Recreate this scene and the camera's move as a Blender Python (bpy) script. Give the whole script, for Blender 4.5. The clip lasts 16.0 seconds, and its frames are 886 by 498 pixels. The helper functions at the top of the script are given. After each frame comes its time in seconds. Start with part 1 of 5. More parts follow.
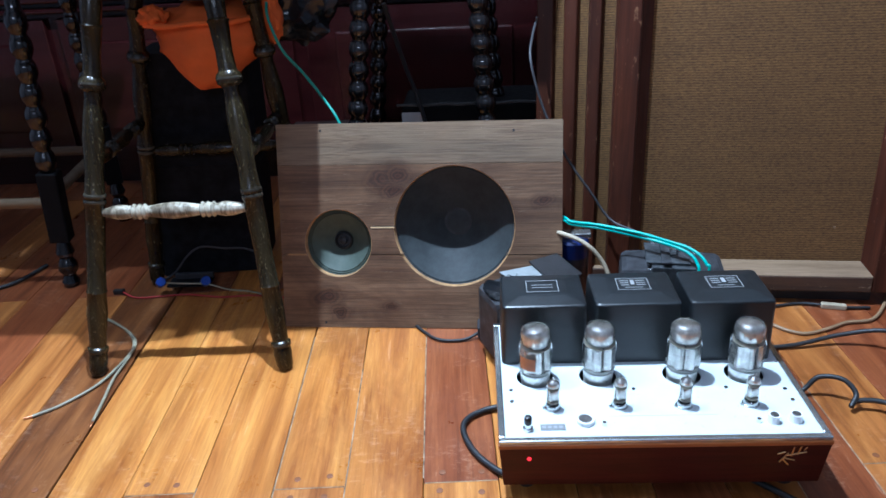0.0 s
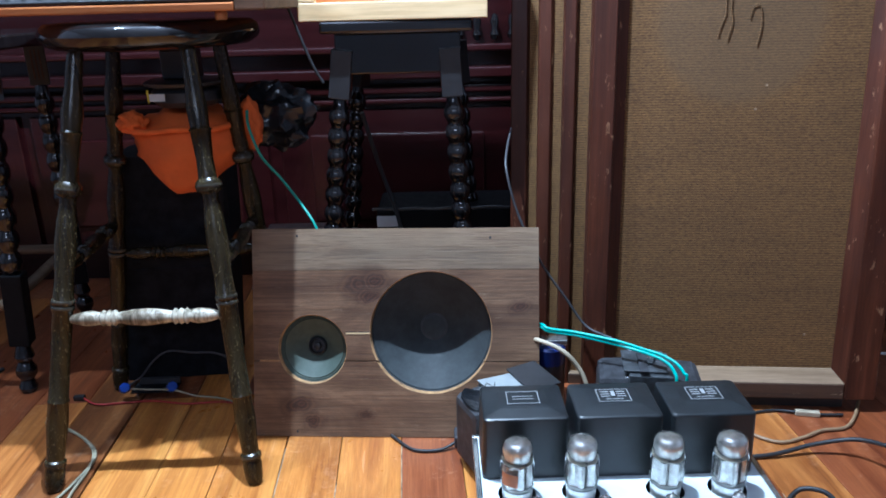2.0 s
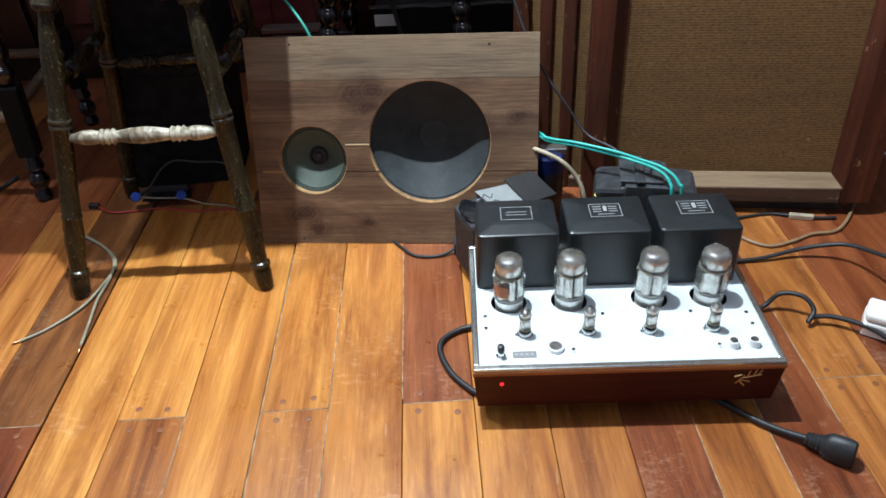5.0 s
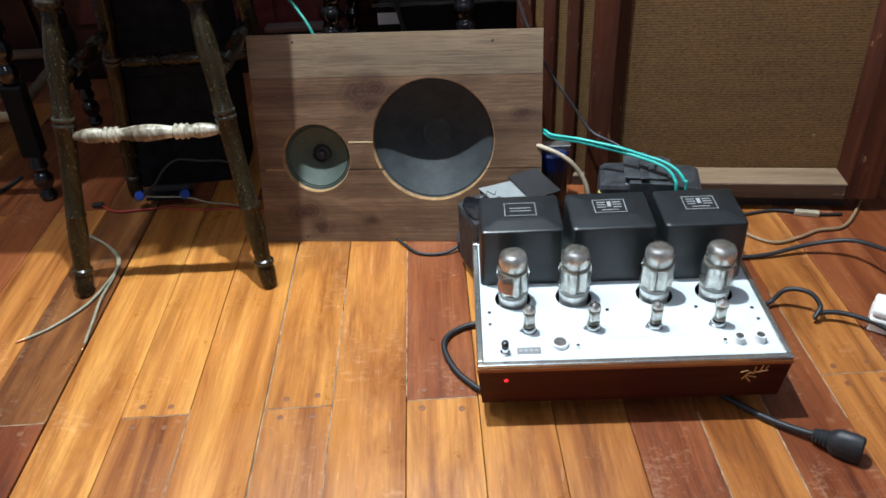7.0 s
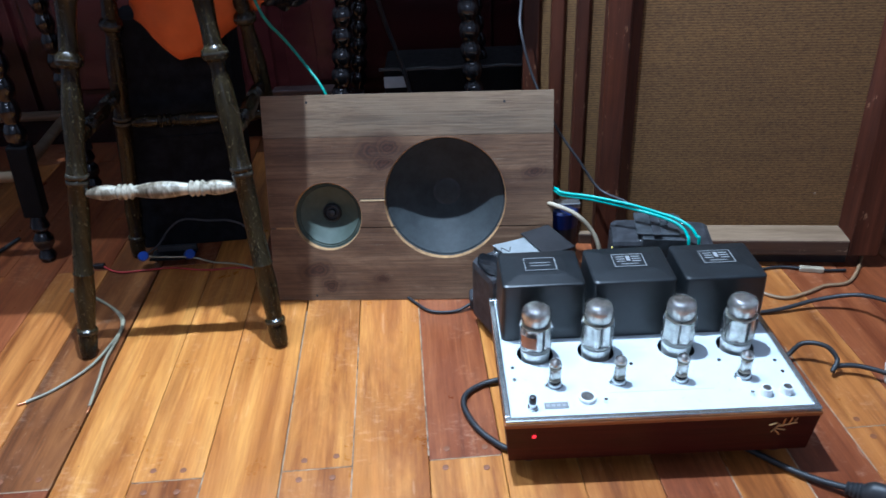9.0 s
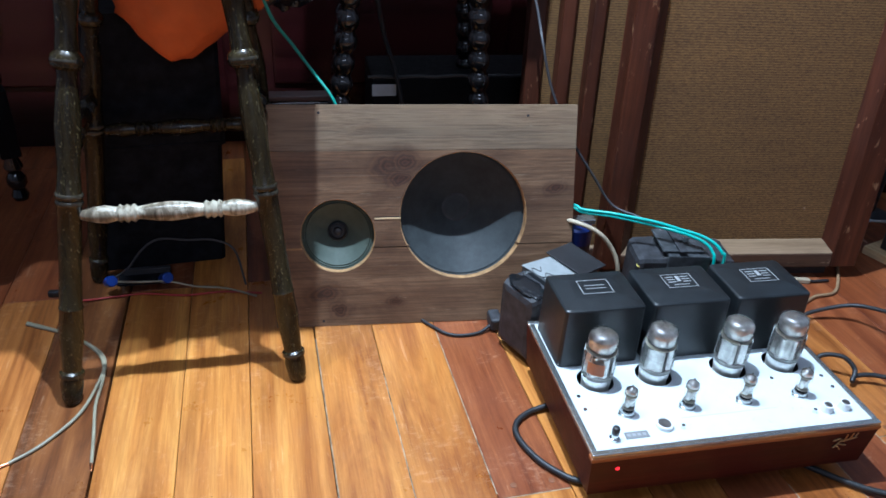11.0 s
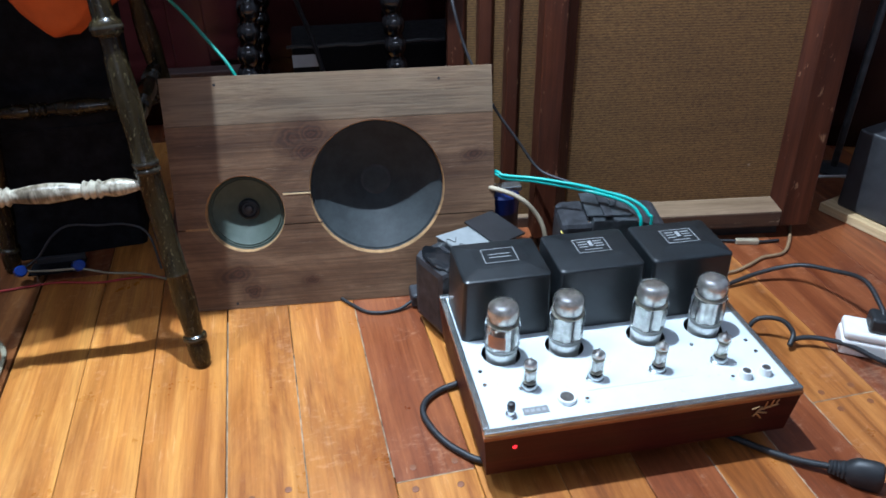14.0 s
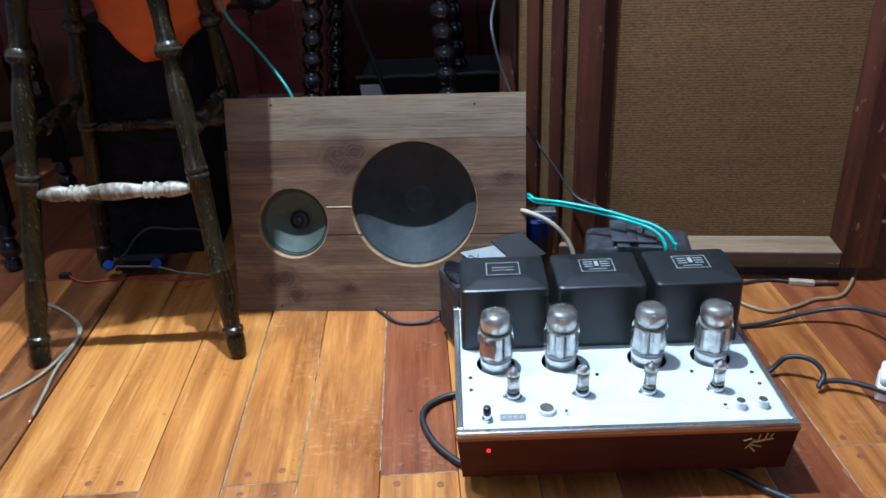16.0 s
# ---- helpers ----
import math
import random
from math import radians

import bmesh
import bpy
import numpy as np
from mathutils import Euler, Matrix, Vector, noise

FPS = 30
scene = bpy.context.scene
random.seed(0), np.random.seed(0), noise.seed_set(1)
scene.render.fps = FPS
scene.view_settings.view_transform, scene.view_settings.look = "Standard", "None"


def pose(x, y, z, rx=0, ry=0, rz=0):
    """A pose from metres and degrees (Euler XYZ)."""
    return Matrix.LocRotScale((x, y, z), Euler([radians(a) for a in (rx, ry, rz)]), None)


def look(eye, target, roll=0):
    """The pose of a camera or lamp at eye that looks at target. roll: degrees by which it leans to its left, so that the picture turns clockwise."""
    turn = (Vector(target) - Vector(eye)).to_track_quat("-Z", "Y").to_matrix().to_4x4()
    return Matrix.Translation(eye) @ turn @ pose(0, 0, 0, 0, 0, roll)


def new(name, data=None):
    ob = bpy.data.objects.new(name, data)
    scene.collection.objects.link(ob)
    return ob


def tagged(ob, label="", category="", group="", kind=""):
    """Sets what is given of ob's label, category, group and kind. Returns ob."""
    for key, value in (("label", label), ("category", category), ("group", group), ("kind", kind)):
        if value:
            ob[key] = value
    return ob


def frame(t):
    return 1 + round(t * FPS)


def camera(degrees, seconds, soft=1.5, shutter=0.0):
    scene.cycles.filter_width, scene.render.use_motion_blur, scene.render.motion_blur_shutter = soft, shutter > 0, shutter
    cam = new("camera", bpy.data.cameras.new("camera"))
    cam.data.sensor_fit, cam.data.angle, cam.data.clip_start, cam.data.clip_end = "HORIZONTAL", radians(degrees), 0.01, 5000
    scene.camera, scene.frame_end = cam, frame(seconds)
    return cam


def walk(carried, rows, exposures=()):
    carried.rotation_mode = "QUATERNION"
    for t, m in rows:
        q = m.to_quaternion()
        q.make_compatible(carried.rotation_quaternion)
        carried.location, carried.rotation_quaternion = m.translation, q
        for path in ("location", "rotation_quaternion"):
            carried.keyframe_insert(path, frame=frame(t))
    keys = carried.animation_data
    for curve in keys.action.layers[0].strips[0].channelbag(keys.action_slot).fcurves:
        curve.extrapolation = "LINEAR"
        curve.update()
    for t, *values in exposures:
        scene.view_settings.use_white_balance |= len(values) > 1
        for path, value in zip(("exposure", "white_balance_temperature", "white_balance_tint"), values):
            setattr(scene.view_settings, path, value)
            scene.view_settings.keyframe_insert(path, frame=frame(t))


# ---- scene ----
cam = camera(62.0, 16.0, 1.6, 0.5)
PATH = [
    (0, (0.094, 0.135, 0.81), (-0.029, 1.932, -0.059), -3.1),
    (0.5, (0.082, 0.13, 0.803), (-0.019, 1.94, -0.041), -2.6),
    (1, (0.068, 0.133, 0.808), (-0.003, 1.95, -0.025), -2.5),
    (1.5, (0.052, 0.14, 0.8), (0.03, 1.994, 0.049), -1.6),
    (2, (0.067, 0.15, 0.839), (0.05, 2.042, 0.192), -1.5),
    (2.5, (0.068, 0.148, 0.842), (0.05, 2.046, 0.211), -1.7),
    (3, (0.098, 0.156, 0.885), (0.009, 1.921, -0.051), -4.2),
    (3.5, (0.097, 0.172, 0.917), (0.041, 1.848, -0.173), -3.0),
    (4, (0.101, 0.179, 0.912), (0.036, 1.796, -0.264), -2.9),
    (6.5, (0.108, 0.175, 0.896), (0.006, 1.786, -0.285), -4.0),
    (7, (0.107, 0.175, 0.892), (0.015, 1.791, -0.282), -3.7),
    (7.5, (0.104, 0.174, 0.886), (0.037, 1.804, -0.271), -3.1),
    (8, (0.104, 0.171, 0.883), (0.042, 1.812, -0.259), -3.0),
    (8.5, (0.089, 0.165, 0.864), (0.052, 1.838, -0.23), -2.3),
    (9, (0.03, 0.165, 0.873), (0.014, 1.885, -0.147), -2.5),
    (11.3, (-0.279, 0.288, 0.867), (0.109, 1.961, -0.158), 3.3),
    (11.5, (-0.273, 0.291, 0.865), (0.126, 1.951, -0.176), 3.3),
    (12, (-0.254, 0.302, 0.853), (0.185, 1.94, -0.207), 3.6),
    (12.5, (-0.233, 0.305, 0.852), (0.205, 1.936, -0.22), 3.1),
    (13, (-0.208, 0.303, 0.848), (0.206, 1.936, -0.23), 2.5),
    (13.5, (-0.148, 0.297, 0.835), (0.207, 1.94, -0.249), 1.0),
    (14, (-0.075, 0.292, 0.826), (0.232, 1.956, -0.24), -0.1),
    (14.5, (-0.017, 0.272, 0.82), (0.209, 1.975, -0.203), -0.6),
    (15, (0.026, 0.253, 0.807), (0.153, 1.979, -0.196), -1.1),
    (15.5, (0.078, 0.229, 0.792), (0.113, 1.973, -0.186), -1.3),
    (16, (0.121, 0.196, 0.8), (0.063, 1.958, -0.145), -2.8),
]
walk(cam, [(t, look(eye, target, roll)) for t, eye, target, roll in PATH],
     [(0, 0.12, 5280, 10), (2.0, 0.29, 5250, 10), (2.5, 0.39, 5250, 10), (3.2, 0.15, 5750, 10), (4, 0.0, 6250, 10), (6.5, -0.03, 6500, 10), (8.0, -0.03, 6450, 10), (9.0, 0.02, 5280, 10), (11.5, 0.05, 5650, 10), (12.5, 0.0, 5850, 10), (15.0, 0.0, 5500, 10), (16.0, 0.0, 5450, 10)])

# ---- light ----
world = bpy.data.worlds.new("room_world")
world.use_nodes = True
world.node_tree.nodes["Background"].inputs[0].default_value = (0.35, 0.42, 0.6, 1)
world.node_tree.nodes["Background"].inputs[1].default_value = 0.02
scene.world = world


bulb = bpy.data.lights.new("ceiling_lamp_light", "POINT")
bulb.energy, bulb.shadow_soft_size, bulb.color = 272, 0.016, (0.86, 0.98, 1.06)
new("ceiling_lamp_light", bulb).location = (-0.16, 1.35, 2.15)

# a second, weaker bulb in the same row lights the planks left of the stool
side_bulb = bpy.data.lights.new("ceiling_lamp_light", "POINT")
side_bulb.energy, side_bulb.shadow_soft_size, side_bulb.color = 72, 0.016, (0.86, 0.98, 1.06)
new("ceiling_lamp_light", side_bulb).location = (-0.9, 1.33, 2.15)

# an added area light, unseen behind the camera, streaks the turned legs with highlights
streak_light = bpy.data.lights.new("streak_area_light", "AREA")
streak_light.shape, streak_light.size, streak_light.size_y = "RECTANGLE", 1.5, 0.13
streak_light.energy, streak_light.color = 9, (0.9, 0.96, 1.08)
streak_ob = new("streak_area_light", streak_light)
streak_ob.location, streak_ob.rotation_euler = (0.0, -1.5, 1.75), (radians(70), 0, 0)


# ---- materials ----
def rgb(c):
    return (*c, 1.0)


class Nodes:
    def __init__(self, name, rough=0.5, metal=0.0):
        self.mat = bpy.data.materials.new(name)
        self.mat.use_nodes = True
        self.tree = self.mat.node_tree
        self.bsdf = self.tree.nodes["Principled BSDF"]
        self.bsdf.inputs["Roughness"].default_value = rough
        self.bsdf.inputs["Metallic"].default_value = metal
        self.coord = self.add("ShaderNodeTexCoord").outputs["Object"]

    def add(self, kind, **inputs):
        node = self.tree.nodes.new(kind)
        for key, value in inputs.items():
            self.set(node, key.replace("_", " "), value)
        return node

    def set(self, node, key, value):
        slot = node.inputs[int(key[1:])] if key[0] == "i" and key[1:].isdigit() else node.inputs[key]
        if isinstance(value, bpy.types.NodeSocket):
            self.tree.links.new(value, slot)
        else:
            slot.default_value = value

    def maths(self, op, a, b=0.0):
        node = self.add("ShaderNodeMath")
        node.operation = op
        self.set(node, "i0", a), self.set(node, "i1", b)
        return node.outputs[0]

    def vmaths(self, op, a, b):
        node = self.add("ShaderNodeVectorMath")
        node.operation = op
        self.set(node, "i0", a), self.set(node, "i1", b)
        return node.outputs["Value" if op in ("DISTANCE", "LENGTH") else "Vector"]

    def mapped(self, scale, vector=None):
        node = self.add("ShaderNodeMapping", Scale=scale)
        self.set(node, "Vector", vector or self.coord)
        return node.outputs[0]

    def noise(self, scale, vector=None, detail=4.0, rough=0.55, distort=0.0):
        node = self.add("ShaderNodeTexNoise", Scale=scale, Detail=detail, Roughness=rough, Distortion=distort)
        self.set(node, "Vector", vector or self.coord)
        return node.outputs["Fac"]

    def ramp(self, fac, stops):
        node = self.add("ShaderNodeValToRGB", Fac=fac)
        while len(node.color_ramp.elements) < len(stops):
            node.color_ramp.elements.new(0.5)
        for e, (at, colour) in zip(node.color_ramp.elements, stops):
            e.position, e.color = at, rgb(colour)
        return node.outputs[0]

    def mix(self, fac, a, b, mode="MIX"):
        node = self.add("ShaderNodeMix")
        node.data_type, node.blend_type = "RGBA", mode
        self.set(node, "i0", fac), self.set(node, "i6", a), self.set(node, "i7", b)
        return node.outputs[2]

    def colour(self, value):
        self.set(self.bsdf, "Base Color", value)

    def rough(self, fac, low, high):
        node = self.add("ShaderNodeMapRange", Value=fac, To_Min=low, To_Max=high)
        self.set(self.bsdf, "Roughness", node.outputs[0])

    def bump(self, height, strength=0.3, distance=0.002):
        node = self.add("ShaderNodeBump", Strength=strength, Distance=distance, Height=height)
        self.set(self.bsdf, "Normal", node.outputs[0])

    def shifted(self, amount=7.0):
        """Object coordinates moved on by each object's own random number."""
        info = self.add("ShaderNodeObjectInfo")
        shift = self.vmaths("SCALE", (1.0, 1.7, 2.3), (0, 0, 0))
        node = shift.node
        self.set(node, "Scale", self.maths("MULTIPLY", info.outputs["Random"], amount))
        return self.vmaths("ADD", self.coord, shift), info.outputs["Random"]


def plain(name, colour, rough=0.5, metal=0.0, vary=0.25, scale=30.0, bump=0.15):
    n = Nodes(name, rough, metal)
    f = n.noise(scale)
    dark = tuple(c * (1 - vary) for c in colour)
    light = tuple(min(1, c * (1 + vary)) for c in colour)
    n.colour(n.ramp(f, [(0.3, dark), (0.7, light)]))
    n.rough(n.noise(scale * 2.3), max(0.02, rough * 0.75), min(1, rough * 1.25))
    if bump:
        n.bump(n.noise(scale * 6), bump, 0.001)
    return n.mat


def wood(name, dark, mid, light, along="y", rough=0.35, grain=26.0, stain=0.5, wear=None, random_tone=0.35, bump=0.25, worn=0.63, gloss=0.5, fleck=85.0):
    """Sawn and varnished wood with the grain along one axis."""
    n = Nodes(name, rough)
    vec, rnd = n.shifted()
    long = {"x": (0.055, 1, 1), "y": (1, 0.055, 1), "z": (1, 1, 0.055)}[along]
    n.set(n.bsdf, "Specular IOR Level", gloss)
    slow = {"x": (0.25, 1, 1), "y": (1, 0.25, 1), "z": (1, 1, 0.25)}[along]
    figure = n.noise(grain, n.mapped(long, vec), 6, 0.62, 0.9)
    fine = n.noise(grain * 9, n.mapped(long, vec), 3, 0.6)
    blotch = n.noise(5.5, n.mapped(slow, vec), 3, 0.55, 0.6)
    tone = n.ramp(figure, [(0.25, dark), (0.48, mid), (0.75, light)])
    tone = n.mix(stain, tone, n.ramp(blotch, [(0.3, (0.42, 0.36, 0.34)), (0.62, (1.12, 1.08, 1.0))]), "MULTIPLY")
    tone = n.mix(0.35, tone, n.ramp(fine, [(0.35, (0.55, 0.5, 0.46)), (0.6, (1.1, 1.1, 1.1))]), "MULTIPLY")
    tone = n.mix(random_tone, tone, n.ramp(rnd, [(0.0, (0.5, 0.4, 0.36)), (0.5, (1.0, 0.96, 0.92)), (1.0, (1.35, 1.3, 1.2))]), "MULTIPLY")
    if wear:
        scuff = n.noise(fleck, n.mapped(tuple(0.4 if k < 1 else 1.0 for k in slow), vec), 4, 0.7)
        tone = n.mix(n.ramp(scuff, [(worn, (0, 0, 0)), (worn + 0.09, (0.75, 0.75, 0.75))]), tone, rgb(wear))
    n.colour(tone)
    n.rough(n.noise(14, vec, 5, 0.7), rough * 0.65, min(1, rough * 1.6))
    n.bump(n.maths("ADD", figure, n.maths("MULTIPLY", fine, 0.7)), bump, 0.0012)
    return n.mat


def floor_wood(name, dark, mid, light):
    n = Nodes(name, 0.3)
    vec, rnd = n.shifted()
    figure = n.noise(15, n.mapped((1, 0.07, 1), vec), 8, 0.64, 1.9)
    band = n.noise(34, n.mapped((1, 0.03, 1), vec), 3, 0.5, 0.6)
    streak = n.noise(260, n.mapped((1, 0.03, 1), vec), 4, 0.65, 0.5)
    blotch = n.noise(9, n.mapped((1, 0.17, 1), vec), 6, 0.68, 1.1)
    tone = n.ramp(figure, [(0.3, dark), (0.46, mid), (0.7, light)])
    tone = n.mix(0.75, tone, n.ramp(blotch, [(0.34, (0.5, 0.36, 0.27)), (0.5, (1, 0.97, 0.94)), (0.68, (1.25, 1.27, 1.2))]), "MULTIPLY")
    tone = n.mix(0.36, tone, n.ramp(band, [(0.36, (0.66, 0.56, 0.48)), (0.5, (1.0, 0.98, 0.96)), (0.64, (1.18, 1.21, 1.2))]), "MULTIPLY")
    tone = n.mix(0.24, tone, n.ramp(streak, [(0.4, (0.55, 0.44, 0.36)), (0.5, (1.0, 0.98, 0.96)), (0.6, (1.25, 1.28, 1.26))]), "MULTIPLY")
    tone = n.mix(0.5, tone, n.ramp(rnd, [(0.0, (0.78, 0.66, 0.56)), (0.5, (1.0, 0.985, 0.95)), (1.0, (1.14, 1.18, 1.14))]), "MULTIPLY")
    # worn specks, short scratches at a slant and dull scuffed patches in the varnish
    worn = n.mix(0.35, n.mix(1.0, tone, (1.5, 1.55, 1.6, 1), "MULTIPLY"), (0.5, 0.38, 0.26, 1))
    scratch = n.noise(70, n.mapped((1, 0.25, 1), vec), 6, 0.8, 2.0)
    tone = n.mix(n.ramp(scratch, [(0.6, (0, 0, 0)), (0.7, (0.6, 0.6, 0.6))]), tone, worn)
    for a, b in ((0.9, 130), (-0.6, 155)):
        tilt = n.add("ShaderNodeMapping", Rotation=(0, 0, a), Scale=(1, 0.07, 1), Location=(b, b, 0))
        n.set(tilt, "Vector", vec)
        line = n.noise(b, tilt.outputs[0], 2, 0.5, 0.3)
        tone = n.mix(n.ramp(line, [(0.73, (0, 0, 0)), (0.76, (0.5, 0.5, 0.5))]), tone, worn)
    scuff = n.maths("MULTIPLY", n.noise(6, vec, 3, 0.6, 0.8), n.noise(120, n.mapped((0.5, 1, 1), vec), 4, 0.75))
    tone = n.mix(n.ramp(scuff, [(0.31, (0, 0, 0)), (0.42, (0.5, 0.5, 0.5))]), tone, worn)
    dirt = n.noise(130, vec, 3, 0.7)
    tone = n.mix(n.ramp(dirt, [(0.70, (0, 0, 0)), (0.75, (0.7, 0.7, 0.7))]), tone, (0.06, 0.03, 0.02, 1))
    n.colour(tone)
    n.rough(n.noise(11, vec, 6, 0.72), 0.16, 0.48)
    n.bump(n.maths("ADD", figure, n.maths("MULTIPLY", streak, 0.5)), 0.16, 0.0012)
    return n.mat


GOLD_PLANK = floor_wood("golden_plank_wood", (0.3, 0.1, 0.021), (0.445, 0.174, 0.038), (0.6, 0.285, 0.072))
DARK_PLANK = floor_wood("dark_brown_plank_wood", (0.085, 0.029, 0.011), (0.17, 0.062, 0.02), (0.28, 0.115, 0.037))
RED_PLANK = floor_wood("red_plank_wood", (0.1, 0.025, 0.01), (0.185, 0.051, 0.018), (0.29, 0.095, 0.034))
BROWN_PLANK = floor_wood("brown_plank_wood", (0.15, 0.047, 0.012), (0.31, 0.11, 0.027), (0.46, 0.195, 0.052))
SUBFLOOR = plain("subfloor_dust", (0.06, 0.035, 0.02), 0.9)
FILLER = plain("pale_joint_filler", (0.27, 0.2, 0.13), 0.9, vary=0.75, scale=45)
PLUG = plain("plank_plug", (0.2, 0.07, 0.025), 0.5)
MAHOGANY = wood("amplifier_mahogany", (0.03, 0.003, 0.002), (0.055, 0.006, 0.0035), (0.085, 0.011, 0.006), "x", 0.42, 30, 0.3, random_tone=0.0, gloss=0.22)
FRAME_RED = wood("frame_red_brown", (0.025, 0.0065, 0.003), (0.058, 0.016, 0.0072), (0.09, 0.027, 0.0125), "z", 0.42, 30, 0.5, wear=(0.3, 0.16, 0.085), random_tone=0.2, worn=0.63, gloss=0.3, fleck=55.0)
FRAME_RAIL = wood("frame_rail_brown", (0.03, 0.014, 0.008), (0.055, 0.026, 0.013), (0.085, 0.042, 0.021), "x", 0.55, 30, 0.5, wear=(0.36, 0.27, 0.18), random_tone=0.2)
PALE_SLIP = wood("pale_slip_wood", (0.2, 0.13, 0.07), (0.3, 0.21, 0.125), (0.38, 0.28, 0.18), "x", 0.7, 40, 0.5)
STOOL_WOOD = wood("worn_stool_wood", (0.007, 0.0047, 0.002), (0.02, 0.0145, 0.006), (0.042, 0.033, 0.0145), "z", 0.22, 40, 0.6, wear=(0.17, 0.145, 0.075), random_tone=0.2, worn=0.6, fleck=260.0, bump=0.12, gloss=0.35)
# rubbed wood; the paler grain also stands in for glints on the rings
RING_WOOD = wood("rubbed_highlit_ring_wood", (0.012, 0.01, 0.008), (0.03, 0.027, 0.02), (0.09, 0.08, 0.06), "x", 0.14, 40, 0.6)
# rubbed wood; its palest tones also paint in the rung's highlights
PALE_RUNG = wood("rubbed_highlit_rung_wood", (0.06, 0.05, 0.034), (0.2, 0.175, 0.13), (0.5, 0.46, 0.37), "z", 0.2, 60, 0.85, wear=(0.5, 0.46, 0.36), random_tone=0.0, worn=0.5, fleck=22.0)
DARK_TURNED = wood("black_turned_wood", (0.003, 0.003, 0.0035), (0.006, 0.0055, 0.006), (0.01, 0.009, 0.01), "z", 0.1, 30, 0.2, random_tone=0.1, bump=0.02, gloss=0.7)
ROSE_BATTEN = wood("rose_batten_wood", (0.06, 0.03, 0.028), (0.1, 0.055, 0.05), (0.14, 0.08, 0.075), "x", 0.4)
PALE_RAIL = wood("pale_rail_wood", (0.09, 0.06, 0.03), (0.15, 0.105, 0.06), (0.2, 0.15, 0.09), "x", 0.5)
PINE = wood("pine", (0.5, 0.33, 0.15), (0.66, 0.48, 0.26), (0.75, 0.6, 0.38), "x", 0.5, 20, 0.25, random_tone=0.1)
DARK_MAHOGANY = wood("sideboard_mahogany", (0.007, 0.0013, 0.0018), (0.015, 0.0026, 0.003), (0.024, 0.0045, 0.005), "x", 0.2, 20, 0.3, random_tone=0.1)
ORANGE_WOOD = wood("orange_console_wood", (0.22, 0.06, 0.015), (0.42, 0.14, 0.035), (0.55, 0.24, 0.07), "x", 0.4, 30, 0.4)
WALL_PAINT = plain("dim_wall_paint", (0.14, 0.14, 0.165), 0.8, scale=6)
CEILING_PAINT = plain("ceiling_paint", (0.16, 0.16, 0.18), 0.9, scale=5)
BLACK_ENAMEL = plain("black_enamel", (0.011, 0.0135, 0.0155), 0.36, vary=0.25, scale=35, bump=0.04)
UNIT_BLACK = plain("dull_black_case", (0.004, 0.004, 0.005), 0.65, vary=0.3)
BLACK_PLASTIC = plain("black_plastic", (0.014, 0.014, 0.016), 0.42, scale=50)
BLACK_RUBBER = plain("black_rubber", (0.016, 0.017, 0.019), 0.5, scale=90)
DUSTY_BLACK = plain("dusty_black_iron", (0.025, 0.026, 0.03), 0.55, vary=0.6, scale=45, bump=0.4)
CHARCOAL = plain("charcoal_cloth", (0.008, 0.008, 0.01), 0.85, vary=0.5, scale=40, bump=0.4)
PLATE_PAINT = plain("white_chassis_paint", (0.6, 0.66, 0.69), 0.3, vary=0.03, scale=40, bump=0.04)
STEEL = plain("brushed_steel", (0.6, 0.63, 0.62), 0.2, 0.92, vary=0.15, scale=70, bump=0.06)
CHROME = plain("chrome", (0.75, 0.75, 0.74), 0.12, 1.0, vary=0.08, scale=30, bump=0)
TUBE_SILVER = plain("getter_silver", (0.64, 0.62, 0.57), 0.2, 0.72, vary=0.3, scale=90, bump=0.05)
BASE_RING = plain("pale_metal_ring", (0.82, 0.82, 0.78), 0.3, 0.6, vary=0.08, scale=60, bump=0)
TUBE_PLATE = plain("grey_valve_plate", (0.2, 0.19, 0.18), 0.35, 0.8, vary=0.5, scale=60, bump=0.1)
MICA = plain("mica", (0.55, 0.5, 0.4), 0.4)
WHITE_CERAMIC = plain("white_ceramic", (0.78, 0.77, 0.72), 0.35, vary=0.05)
COPPER_TAPE = plain("orange_valve_label", (0.4, 0.12, 0.03), 0.5)
WHITE_INK = plain("white_ink", (0.3, 0.31, 0.31), 0.6, vary=0.05, bump=0)
GOLD_METAL = plain("gold_badge", (0.62, 0.45, 0.22), 0.3, 1.0, vary=0.1)
GREY_PAINT = plain("grey_engraved_plate", (0.5, 0.52, 0.53), 0.4, vary=0.1)
WHITE_PLASTIC = plain("white_plastic", (0.78, 0.78, 0.76), 0.35, vary=0.04, bump=0.03)
TEAL = plain("teal_cable_sheath", (0.02, 0.36, 0.31), 0.4, vary=0.1)
MID_GREEN = plain("green_wire_sheath", (0.015, 0.25, 0.19), 0.45, vary=0.15)
BEIGE = plain("beige_cable_sheath", (0.36, 0.3, 0.21), 0.5)
GREY_CABLE = plain("grey_cable_sheath", (0.034, 0.034, 0.038), 0.5)
PALE_WIRE = plain("pale_twin_flex", (0.27, 0.245, 0.17), 0.45)
BROWN_FLEX = plain("brown_flex", (0.24, 0.15, 0.08), 0.5)
COPPER = plain("bare_copper", (0.8, 0.38, 0.2), 0.35, 1.0)
RED_WIRE = plain("red_wire", (0.4, 0.03, 0.03), 0.5)
BLUE = plain("blue_sleeve", (0.01, 0.05, 0.32), 0.3, vary=0.2)
DARK_BLUE = plain("dark_blue_sleeve", (0.004, 0.012, 0.075), 0.35, vary=0.2)
